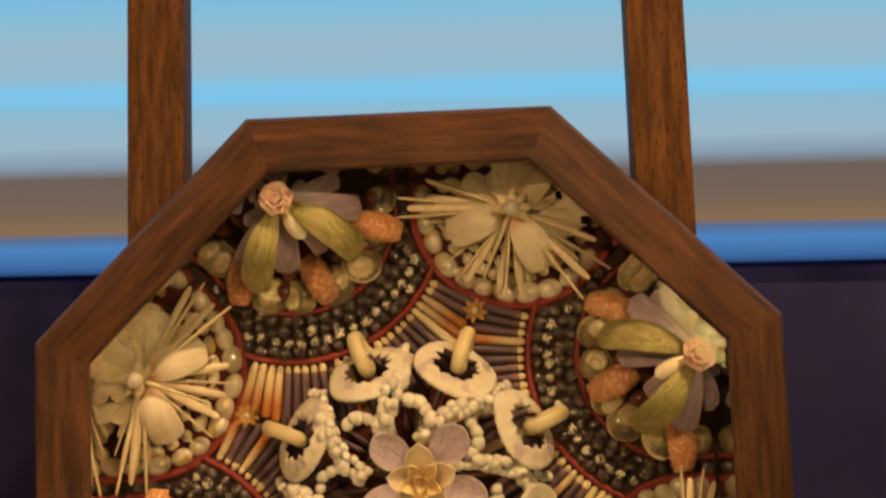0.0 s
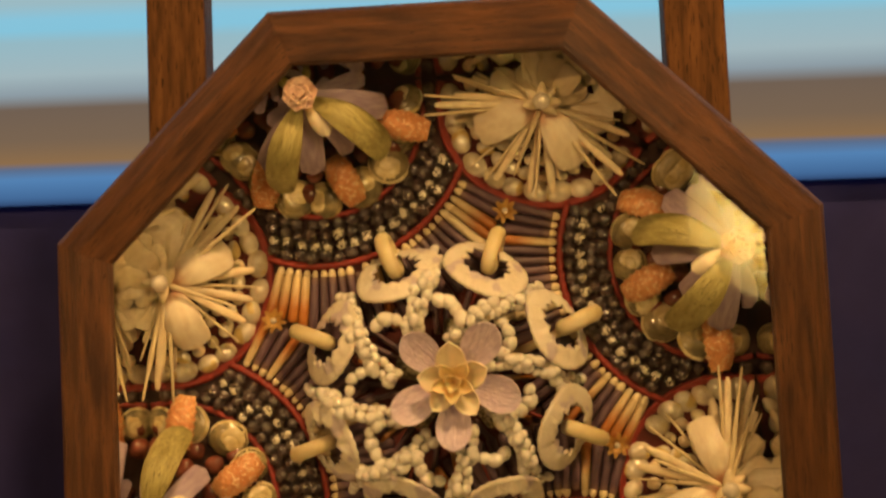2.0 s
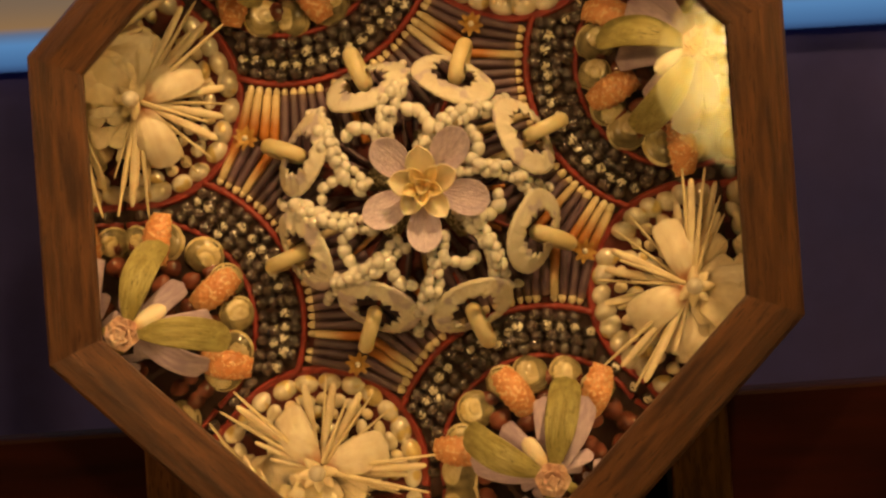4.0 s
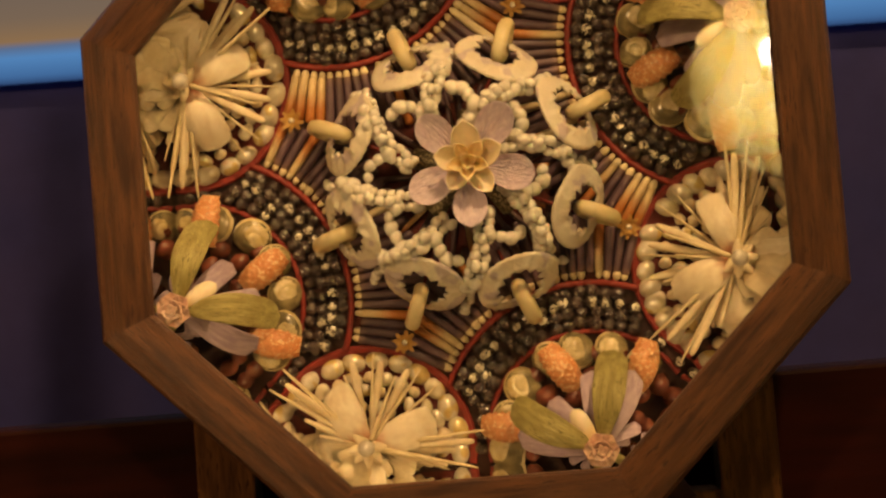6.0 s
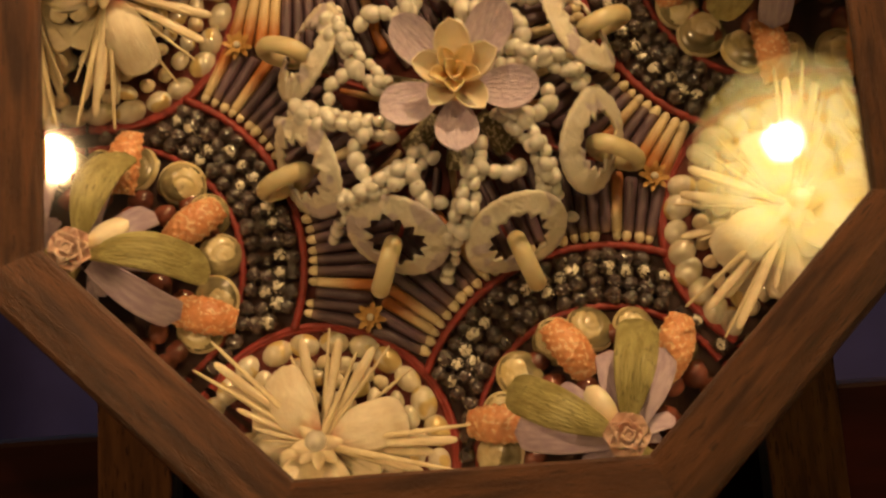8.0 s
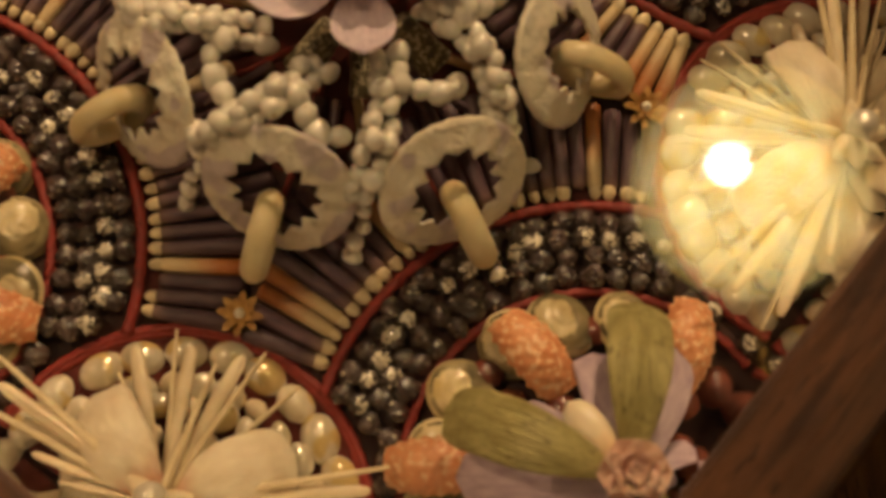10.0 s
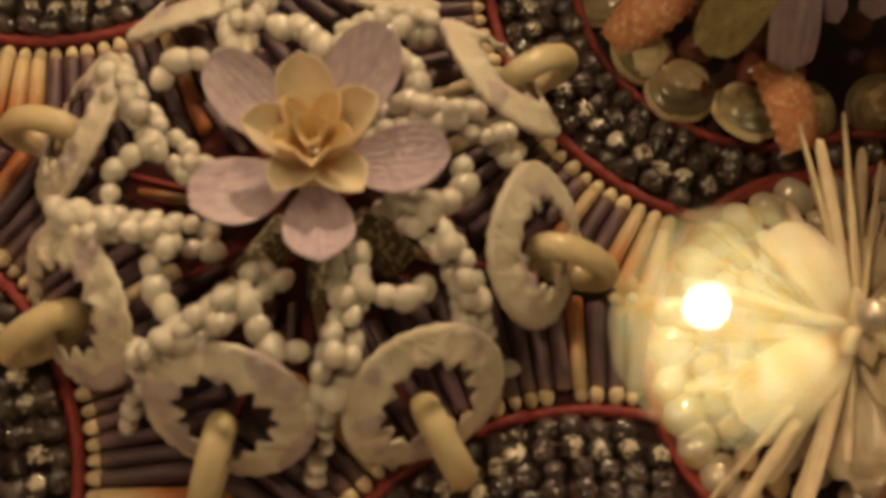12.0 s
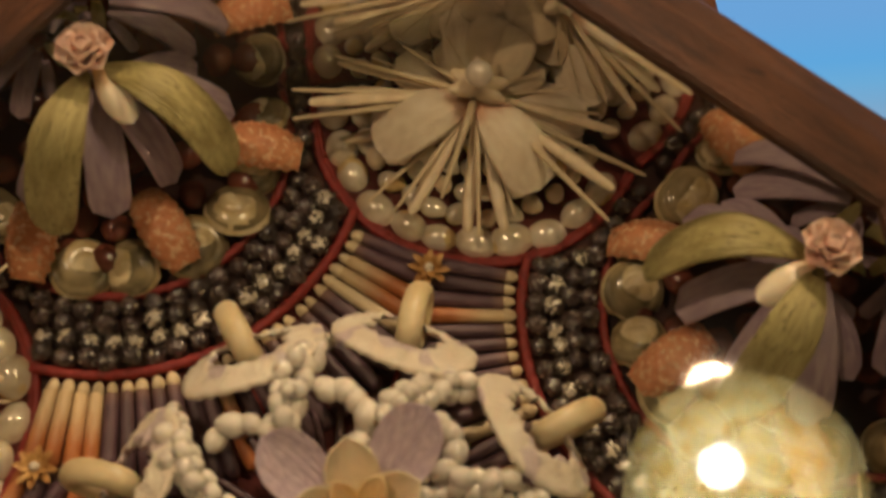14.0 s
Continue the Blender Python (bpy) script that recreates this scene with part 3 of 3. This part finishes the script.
rose_mesh = mesh("rose_bloom", *rose_parts(0.01, [(0.0098, 0.0, 18, 6), (0.0082, 0.0012, 42, 5), (0.006, 0.0022, 66, 4), (0.0042, 0.003, 80, 3)], 3), ROSE)
dark_mesh = mesh("turban_shell", *ball(0.0044, 0.0039, 0.0039, 36, 10, 0.13, 9, 0.32), DARK)
speck_mesh = mesh("speckled_shell", *ball(0.0042, 0.0043, 0.0043, 36, 10, 0.13, 9, 0.25), SPECKLED)
tip_mesh = mesh("spine_tip", *ball(0.0030, 0.0023, 0.0023, 10, 7, point=-0.15), SPINE_PALE)

# ---- white medallions at four corners ----
white_label = "round medallion of pearly and cream shells edged in red cord"
for (cu, cv), a in whites:
    inward = a + 180
    pts = arc(cu, cv, WR, 0.0012, lambda u, v: inside(u, v))
    pad_pts = [(u, -0.0010, v) for u, v, _ in arc(cu, cv, WR, 0, lambda u, v: inside(u, v, 0.0005), 288)]
    corner = polar((INNER + 0.003) / math.cos(math.pi / 8), a, 0.0025, 0.0023)
    pad_pts.append((corner[0], -0.0010, corner[1]))
    base = put("white_medallion", mesh("white_medallion", pad_pts, [tuple(range(len(pad_pts)))], FELT, False), picture, None, white_label)
    cord("red_cord", pts, base)
    cord("red_cord", [(cu + (u - cu) * 0.972, cv + (v - cv) * 0.972, w) for u, v, w in pts], base, 0.0010)
    for r, step, w, kinds in ((0.0515, 10.6 if a > 300 else 14.4, 0.0010, limpet), (0.0422, 12.4, 0.0032, small_limpet), (0.0345, 15.0, 0.0065, small_limpet), (0.027, 18.0, 0.009, small_limpet), (0.018, 26.0, 0.009, small_limpet)):
        for k in range(int(360 / step)):
            d = inward + k * step + (step / 2 if r < 0.045 else 0) + jit(1.5)
            u, v = polar(r + jit(0.0012), d, cu, cv)
            if inside(u, v, 0.003):
                put("limpet_shell", kinds[rnd.random() < 0.4], base, at(u, v, w + jit(0.0006), d + (25 if a > 300 else 90) + jit(18) + (0 if r > 0.045 else jit(50)), 0, jit(10), 1 + jit(0.1)))
    ou, ov = polar(0.007, inward, cu, cv)
    for rel, me, lift, tilt in ((-19, long_spine, 0.021, -3), (-9, blade, 0.023, -9), (0, mid_spine, 0.026, -4), (9, blade, 0.022, -12), (19, long_spine, 0.020, -6),
                                (-64, far_spine, 0.022, 0), (-71, far_blade, 0.024, -1), (-75, blade, 0.021, -3), (-79, far_spine, 0.023, 1), (-86, far_blade, 0.021, 0), (-91, long_spine, 0.022, 2), (-98, far_spine, 0.020, 2), (-108, long_spine, 0.022, 4),
                                (62, far_spine, 0.022, 0), (69, far_blade, 0.023, -1), (74, blade, 0.021, -3), (80, far_spine, 0.022, 1), (86, far_blade, 0.024, 0), (93, far_blade, 0.021, 2), (101, far_spine, 0.022, 2), (112, long_spine, 0.021, 4),
                                (28, blade, 0.020, -10), (-30, long_spine, 0.019, -8), (-92, blade, 0.019, -6), (99, blade, 0.019, -4),
                                (124, far_spine, 0.022, 5), (138, long_spine, 0.022, 7), (152, mid_spine, 0.022, 8), (168, mid_spine, 0.02, 10), (-122, far_spine, 0.022, 5), (-137, long_spine, 0.023, 7), (-152, mid_spine, 0.022, 8), (-172, mid_spine, 0.02, 10),
                                (36, mid_spine, 0.018, -8), (-66, blade, 0.016, -10)):
        d = inward + rel + jit(4)
        u, v = polar(0.004, d, ou, ov)
        reach = 0.063 if me in (far_spine, far_blade) else 0.048
        room = 1.0
        while room > 0.25 and not inside(*polar(reach * room, d, ou, ov), 0.002):
            room -= 0.05
        put("blade_spine" if me in (blade, far_blade) else "slender_spine", me, base, at(u, v, lift + jit(0.002), d, tilt + jit(3), jit(20), room))
    for rel, me, lift, tilt in ((-50, big_petal, 0.022, 5), (53, big_petal, 0.023, 3), (-128, white_petal, 0.02, 18), (130, white_petal, 0.02, 18), (180, white_petal, 0.016, 55), (-158, big_petal, 0.014, 52), (157, white_petal, 0.015, 56),
                                (-104, white_petal, 0.013, 30), (106, big_petal, 0.013, 28),
                                (142, big_petal, 0.019, 12), (-143, white_petal, 0.019, 12), (168, white_petal, 0.012, 22), (-170, big_petal, 0.012, 20), (-82, white_petal, 0.012, 6), (84, white_petal, 0.012, 6)):
        d = inward + rel + jit(5)
        room = 1.0
        while room > 0.4 and not inside(*polar(0.033 * room * math.cos(radians(tilt)), d, ou, ov), 0.001):
            room -= 0.05
        put("broad_petal", me, base, at(*polar(0.003, d, ou, ov), lift, d, tilt, jit(10), room))
    for k in range(6):
        d = inward + 180 + (k - 2.5) * 46 + jit(8)
        put("teardrop_shell", drop, base, at(*polar(0.0050, d, ou, ov), 0.0265 + 0.001 * (k % 2), d, 16 + jit(8), 0))
    put("pearl", pearl_mesh, base, at(*polar(0.0012, inward, ou, ov), 0.0345), "lustrous round pearl")

# ---- brown corner lobes with orange shells and olive petals ----
OLIVES = {22.5: (-35, 28), 112.5: (-42, 31), 202.5: (-25, 50), 292.5: (-32, 40)}
lobe_label = "corner cluster of moon shells, orange shells and olive petals round a pink rose"
for (cu, cv), a in lobes:
    inward = a + 180
    keep = lambda u, v: inside(u, v) and off_whites(u, v, WR - 0.001)
    pad_pts = [(u, -0.0009, v) for u, v, _ in arc(cu, cv, LR, 0, lambda u, v: inside(u, v, 0.0005), 288)]
    corner = polar((INNER + 0.003) / math.cos(math.pi / 8), a, 0.0025, 0.0023)
    pad_pts.append((corner[0], -0.0009, corner[1]))
    base = put("corner_cluster", mesh("corner_cluster", pad_pts, [tuple(range(len(pad_pts)))], BOARD, False), picture, None, lobe_label)
    cord("red_cord", arc(cu, cv, LR, 0.0030, keep), base)
    for rel in range(-149, 150, 22):
        d = inward + rel + jit(3)
        u, v = polar(0.0485 + jit(0.0012), d, cu, cv)
        if inside(u, v, 0.0005):
            put("moon_shell", moon_mesh[rnd.random() < 0.4], base, at(u, v, 0.0045 + jit(0.001), rnd.uniform(0, 360), jit(22), jit(22), 1 + jit(0.08)))
    for rel, me, r, skew in ((58, barrel_mesh, 0.0490, 6), (0, barrel_mesh, 0.0425, 4), (-55, barrel_mesh, 0.0475, 22), (95, short_barrel, 0.0460, 0), (-97, barrel_mesh, 0.0405, 8)):
        d = inward + rel + jit(5)
        u, v = polar(r, d, cu, cv)
        if inside(u, v, 0.005):
            put("pitted_shell", me, base, at(u, v, 0.0135 + jit(0.001), d + skew + jit(8), -8 + jit(6), jit(14)), "orange pitted shell")
    for r, step, w in ((0.0345, 24, 0.006), (0.024, 45, 0.009), (0.046, 15, 0.004), (0.012, 60, 0.012)):
        for k in range(int(360 / step)):
            d = inward + k * step + jit(5)
            u, v = polar(r, d, cu, cv)
            if inside(u, v, 0.0015):
                put("russet_shell", russet_mesh, base, at(u, v, w + jit(0.001), rnd.uniform(0, 360), jit(15), jit(15), 1 + jit(0.12)))
    for rel, me, lift, tilt, size in ((-62, violet_petal, 0.038, -20, 1.0), (-20, violet_petal, 0.038, -26, 0.95), (64, violet_petal, 0.038, -20, 1.0), (22, violet_petal, 0.036, -28, 0.85),
                                      (118, violet_petal, 0.030, -4, 0.8), (-118, violet_petal, 0.030, -4, 0.8), (92, violet_petal, 0.034, -12, 0.9), (-92, violet_petal, 0.034, -12, 0.9), (-150, olive_petal, 0.036, 6, 0.6), (178, violet_petal, 0.030, 10, 0.6), (OLIVES[a][0], olive_petal, 0.0455, -8, 1.0), (OLIVES[a][1], olive_petal, 0.0455, -9, 1.0),
                                      (150, olive_petal, 0.042, -2, 0.55), (5, cream_petal, 0.0465, -4, 1.0)):
        d = inward + rel + jit(5)
        room = size
        while room > 0.3 and not inside(*polar(0.045 * room, d, cu, cv), 0.003):
            room -= 0.05
        put("olive_petal" if me is olive_petal else ("cream_petal" if me is cream_petal else "violet_petal"), me, base, at(*polar(0.004, d, cu, cv), lift, d, tilt + jit(3), jit(14), room))
    put("rose_bloom", rose_mesh, base, at(*polar(0.001, inward, cu, cv), 0.0500, rnd.uniform(0, 360), 0, 0), "small pink shell rose")

    # the dark band round the lobe
    rim = arc(cu, cv, BR, 0, lambda u, v: inside(u, v, 0.001) and off_whites(u, v, WR), 288)
    strip = [(u, -0.0006, v) for u, v, _ in rim] + [(cu + (u - cu) * LR / BR, -0.0006, cv + (v - cv) * LR / BR) for u, v, _ in rim]
    m_ = len(rim)
    band = put("dark_shell_band", mesh("dark_shell_band", strip, [(i, i + 1, m_ + i + 1, m_ + i) for i in range(m_ - 1)], BOARD, False), picture, None, "curved band of dark turban shells with a pale speckled middle row")
    cord("red_cord", arc(cu, cv, BR, 0.0030, keep, 288), band, 0.0018)
    for r, count, kind in ((0.0627, 52, 0), (0.0686, 58, 1), (0.0745, 62, 2), (0.0798, 68, 0)):
        for k in range(count):
            d = inward + (k + 0.5 * (kind > 0)) * 360 / count + jit(0.8)
            u, v = polar(r + jit(0.0006), d, cu, cv)
            if inside(u, v, 0.004) and off_whites(u, v, WR + 0.0035):
                pale = rnd.random() < (0.02, 0.08, 0.86)[kind]
                put("speckled_shell" if pale else "turban_shell", speck_mesh if pale else dark_mesh, band, at(u, v, 0.0032 + jit(0.0009), rnd.uniform(0, 360), -80 + jit(25) if pale else jit(40), jit(40), 0.87 + jit(0.10)))

    # spines that stand against the outer cord
    fan_pts = [(u, -0.0003, v) for u, v, _ in rim]
    fan = put("spine_fan", mesh("spine_fan", fan_pts + [(0, -0.0003, 0)], [(i, i + 1, len(fan_pts)) for i in range(len(fan_pts) - 1)], FELT, False), picture, None, "fan of violet, amber and pale urchin spines on maroon felt")
    step = 3.05
    luck = random.Random(int(a) + 5)
    for k in range(-17, 18):
        rel = (k + 0.5) * step
        d = inward + rel
        start = polar(BR + 0.0056, d, cu, cv)
        length = 0.0
        while length < 0.036:
            u, v = polar(BR + 0.0056 + length + 0.001, d, cu, cv)
            ang = (math.degrees(math.atan2(v, u)) - a + 180) % 360 - 180
            if abs(ang) > 44.3 or not off_whites(u, v, WR + 0.0025):
                break
            length += 0.001
        if length < 0.006:
            continue
        zone = abs(rel)
        pick = luck.random()
        if zone > 40:
            mat = SPINE_PALE if pick < 0.4 else SPINE_DARK
        elif zone > 27:
            mat = SPINE_AMBER if pick < (0.65 if rel > 0 else 0.4) else SPINE_DARK
        else:
            mat = SPINE_DARK if pick < 0.90 else (SPINE_PALE if pick < 0.95 else SPINE_AMBER)
        me = mesh("urchin_spine", *stick(length, 0.00235, 0.0030 if length > 0.02 else 0.0025, n=8), mat)
        put("urchin_spine", me, fan, at(*start, 0.0024 + jit(0.0005), d + jit(1.8), jit(1.5), jit(30)))
        if rnd.random() < 0.94:
            put("spine_tip", tip_mesh, fan, at(*polar(BR + 0.0046, d + jit(0.3), cu, cv), 0.0024, d, 0, 0, 0.95 + jit(0.15)))

# ---- raised rosette in the middle ----
FU, FV = 0.0070, 0.0018
SINK = -0.0020
floor_pts = [(*polar(0.052, 7.5 * k), 0) for k in range(48)]
rosette = put("rosette", mesh("rosette", [(u, -0.0012, v) for u, v, _ in floor_pts], [tuple(range(48))], FELT, False), picture, None, "raised rosette of white rice-shell chains and eight sliced shells")
for k in range(8):
    cord("red_cord", [(*polar(r, 22.5 + 45 * k), 0.0022) for r in (0.014, 0.03, 0.052, 0.072)], rosette, 0.0011)
for k in range(26):
    d = k * 360 / 26 + jit(4)
    me = mesh("urchin_spine", *stick(0.024 + jit(0.003), 0.0017, 0.0013, n=6), SPINE_DARK if k % 4 else SPINE_AMBER)
    put("urchin_spine", me, rosette, at(*polar(0.026, d), 0.004, d, 0, 0))


def slice_ring(seed):
    """A shell sliced across: an oval, conical ring with a torn hole."""
    g = random.Random(seed)
    teeth = [(0.0014 if i % 2 else -0.0016) * g.uniform(0.3, 1.7) + g.uniform(-0.0007, 0.0007) for i in range(26)]
    waves = [g.uniform(-0.0006, 0.0006) for _ in range(9)]

    def radius(u):
        x = u * 26
        i = int(x) % 26
        f = x - int(x)
        hole = 0.0122 + teeth[i] * (1 - f) + teeth[(i + 1) % 26] * f
        y = u * 9
        j = int(y) % 9
        rim = 0.0218 + waves[j] * (1 - (y - int(y))) + waves[(j + 1) % 9] * (y - int(y))
        return hole, rim

    def side(lift):
        def fn(u, v):
            hole, rim = radius(u)
            r = hole + (rim - hole) * v
            ridge = 0.00035 * math.sin(27 * 2 * math.pi * u + 2 * v) * v
            return (r * math.cos(2 * math.pi * u) * 0.96, r * math.sin(2 * math.pi * u) * 1.06, lift + 0.0035 * (1 - v) ** 1.3 + ridge + 0.0006 * math.sin(2 * math.pi * 3 * u))
        return fn
    N = 78
    top, low = grid(side(0.0007), N, 5, wrap_u=True, flip=True), grid(side(-0.0009), N, 5, wrap_u=True)
    v, f = join(top, low)
    o = len(top[0])
    for i in range(N):
        j = (i + 1) % N
        f.append((i * 6, j * 6, o + j * 6, o + i * 6))
        f.append((i * 6 + 5, o + i * 6 + 5, o + j * 6 + 5, j * 6 + 5))
    return v, f


def loop_ring():
    def fn(u, v):
        a, b = 2 * math.pi * u, 2 * math.pi * v
        r = 0.0100 + 0.0036 * math.cos(b)
        return (r * math.cos(a) * 1.06, 0.0041 * math.sin(b), r * math.sin(a) * 0.72)
    return grid(fn, 30, 14, wrap_u=True, wrap_v=True)


def star_flower():
    out = [moved(petal(0.0074, 0.0024, 0.2, 0.0, 0, thick=0.0007, root=0.4, nu=6, nv=4), pose(0, 0, 0, 0, 0, 45 * k + 8 * (k % 2)) @ pose(0, 0, 0, 0, -14, 0)) for k in range(8)]
    out += [moved(petal(0.0054, 0.0020, 0.2, 0.0, 0, thick=0.0006, root=0.4, nu=6, nv=4), pose(0, 0, 0.0008, 0, 0, 45 * k + 24) @ pose(0, 0, 0, 0, -30, 0)) for k in range(8)]
    return join(*out)


# radius and direction of each slice and of the ring through it
SLICES = [(0.0675, 24.5), (0.0660, 66.8), (0.0637, 108.8), (0.0622, 155.2), (0.0640, 202.8), (0.0615, 249.0), (0.0662, 295.0), (0.0672, 340.2)]
LOOPS = [(0.0802, 23.5), (0.0773, 66.8), (0.0753, 109.4), (0.0742, 156.4), (0.0758, 202.5), (0.0750, 247.9), (0.0781, 293.8), (0.0783, 339.8)]
loop_mesh = mesh("loop_ring", *loop_ring(), IVORY)
rice_mesh = mesh("rice_shell", *ball(0.0032, 0.0027, 0.0027, 12, 8, point=0.2), BEAD)
star_mesh = mesh("gold_star", *star_flower(), GOLD)
star_bead = mesh("star_bead", *ball(0.0018, 0.0018, 0.0018, 10, 7), PEARL)
for k in range(8):
    d = 22.5 + 45 * k
    (ring_r, ring_d), (loop_r, loop_d) = SLICES[k], LOOPS[k]
    ring = put("sliced_shell", mesh("sliced_shell", *slice_ring(k), SLICE), rosette, at(*polar(ring_r, ring_d, 0, SINK), 0.0235, ring_d, -52, jit(4)), "pale sliced shell with a torn hole")
    put("loop_ring", loop_mesh, rosette, at(*polar(loop_r, loop_d, 0, SINK), 0.0185, d + jit(4), -26, jit(8)), "smooth ivory ring linked through the slice")
    if k % 2:
        star = put("gold_star", star_mesh, rosette, at(*polar(0.0985, d), 0.0055, d + 10), "small golden star flower")
        put("star_bead", star_bead, star, Matrix.Translation((0, 0, 0.0024)), "tiny pearly bead")
    for j in range(5):
        u, v = polar(0.062 + 0.003 * j, d + 22.5 + jit(2.5), 0, SINK)
        put("rice_shell", rice_mesh, rosette, at(u, v, 0.026 - 0.0052 * j, rnd.uniform(0, 360), jit(30), 0, 1 + jit(0.15)))

bead_mesh = [mesh("rice_bead", *ball(0.0036, 0.0030, 0.0030, 14, 9, point=0.18), BEAD), mesh("rice_bead", *ball(0.0032, 0.0028, 0.0027, 14, 9, point=0.1), BEAD)]


def chain(points, double, size=1.0, pitch=0.0049):
    """Beads strung along points of (r, degrees, w), one or two abreast."""
    pts = [Vector((*polar(r, d, 0, SINK), w)) for r, d, w in points]
    walk_, k = 0.0, 0
    for p, q in zip(pts, pts[1:]):
        span = (q - p).length
        while walk_ < span:
            c_ = p.lerp(q, walk_ / span)
            side = Vector((-(q - p).y, (q - p).x, 0)).normalized()
            head = math.degrees(math.atan2((q - p).y, (q - p).x))
            for s in ((-1, 1) if double else (0,)):
                o = c_ + side * (s * 0.0026 + jit(0.0011))
                put("rice_bead", bead_mesh[(k + s) % 2], rosette, at(o.x, o.y, o.z + jit(0.0008) + 0.0010 * s * (-1) ** k, head + 25 * s + jit(30), jit(20), 0, size * (1.02 + jit(0.18))))
            if double and rnd.random() < 0.45:
                put("rice_bead", bead_mesh[k % 2], rosette, at(c_.x + jit(0.0012), c_.y + jit(0.0012), c_.z + 0.0032, head + jit(60), jit(30), 0, size * (1 + jit(0.15))))
            walk_ += pitch * size
            k += 1
        walk_ -= span


for k in range(8):
    a = 45 * k + jit(2)
    chain([(0.061, a + 1, 0.0265), (0.055, a + 6, 0.0315), (0.046, a + 12, 0.0350), (0.037, a + 19, 0.0340), (0.028, a + 28, 0.0300), (0.023, a + 33, 0.0270)], True)
    chain([(0.0375, a + 25, 0.0345), (0.0425, a + 30, 0.0335), (0.0465, a + 37, 0.032), (0.0465, a + 44, 0.031)], False, 1.2)

# speckled cones under the flower
cone_mesh = mesh("speckled_cone", *stick(0.020, 0.0042, 0.0062, n=14), GRANULAR)
for d in (28, 88, 165, 225, 268, 312):
    put("speckled_cone", cone_mesh, rosette, at(*polar(0.013, d, FU, FV), 0.019, d, -24, 0))

# ---- centre flower ----
flower = put("centre_flower", mesh("centre_flower", *moved(ball(0.010, 0.010, 0.006, 16, 8), at(FU, FV, 0.027) @ pose(0, 0, 0, 0, 90, 0)), AMBER), picture, None, "lilac-petalled flower with a peach shell heart")
lilac = mesh("lilac_petal", *petal(0.0302, 0.0182, 0.12, -0.04, 8, 0.00008, root=0.34, nu=30, nv=40, tip=2.2), LILAC)
for d in (51, 135, 207, 268, 343):
    put("lilac_petal", lilac, flower, at(*polar(0.0085, d, FU, FV), 0.0335, d, 31 + jit(3), jit(6), 1.03 + jit(0.04)), "ribbed lilac petal")
peach = mesh("peach_petal", *petal(0.0235, 0.0140, 0.30, 0.0, 0, root=0.45), PEACH)
amber = mesh("amber_petal", *petal(0.0165, 0.0080, 0.38, 0.0, 0, root=0.5), AMBER)
for d in (92, 20, 168, 232, 304):
    put("peach_petal", peach, flower, at(*polar(0.0025, d, FU, FV), 0.0355, d, 50 + 18 * math.sin(radians(d)) * (d > 180) + jit(5), 0, (1.12 if d == 92 else 1.0 if d < 180 else 0.85) + jit(0.05)))
for d in (50, 122, 194, 266, 338):
    put("amber_petal", amber, flower, at(*polar(0.002, d, FU, FV), 0.0385, d, 55 + jit(6), 0, 1 + jit(0.1)))
for d in (15, 135, 255):
    put("amber_petal", amber, flower, at(*polar(0.001, d, FU, FV), 0.040, d, 72, 0, 0.75))
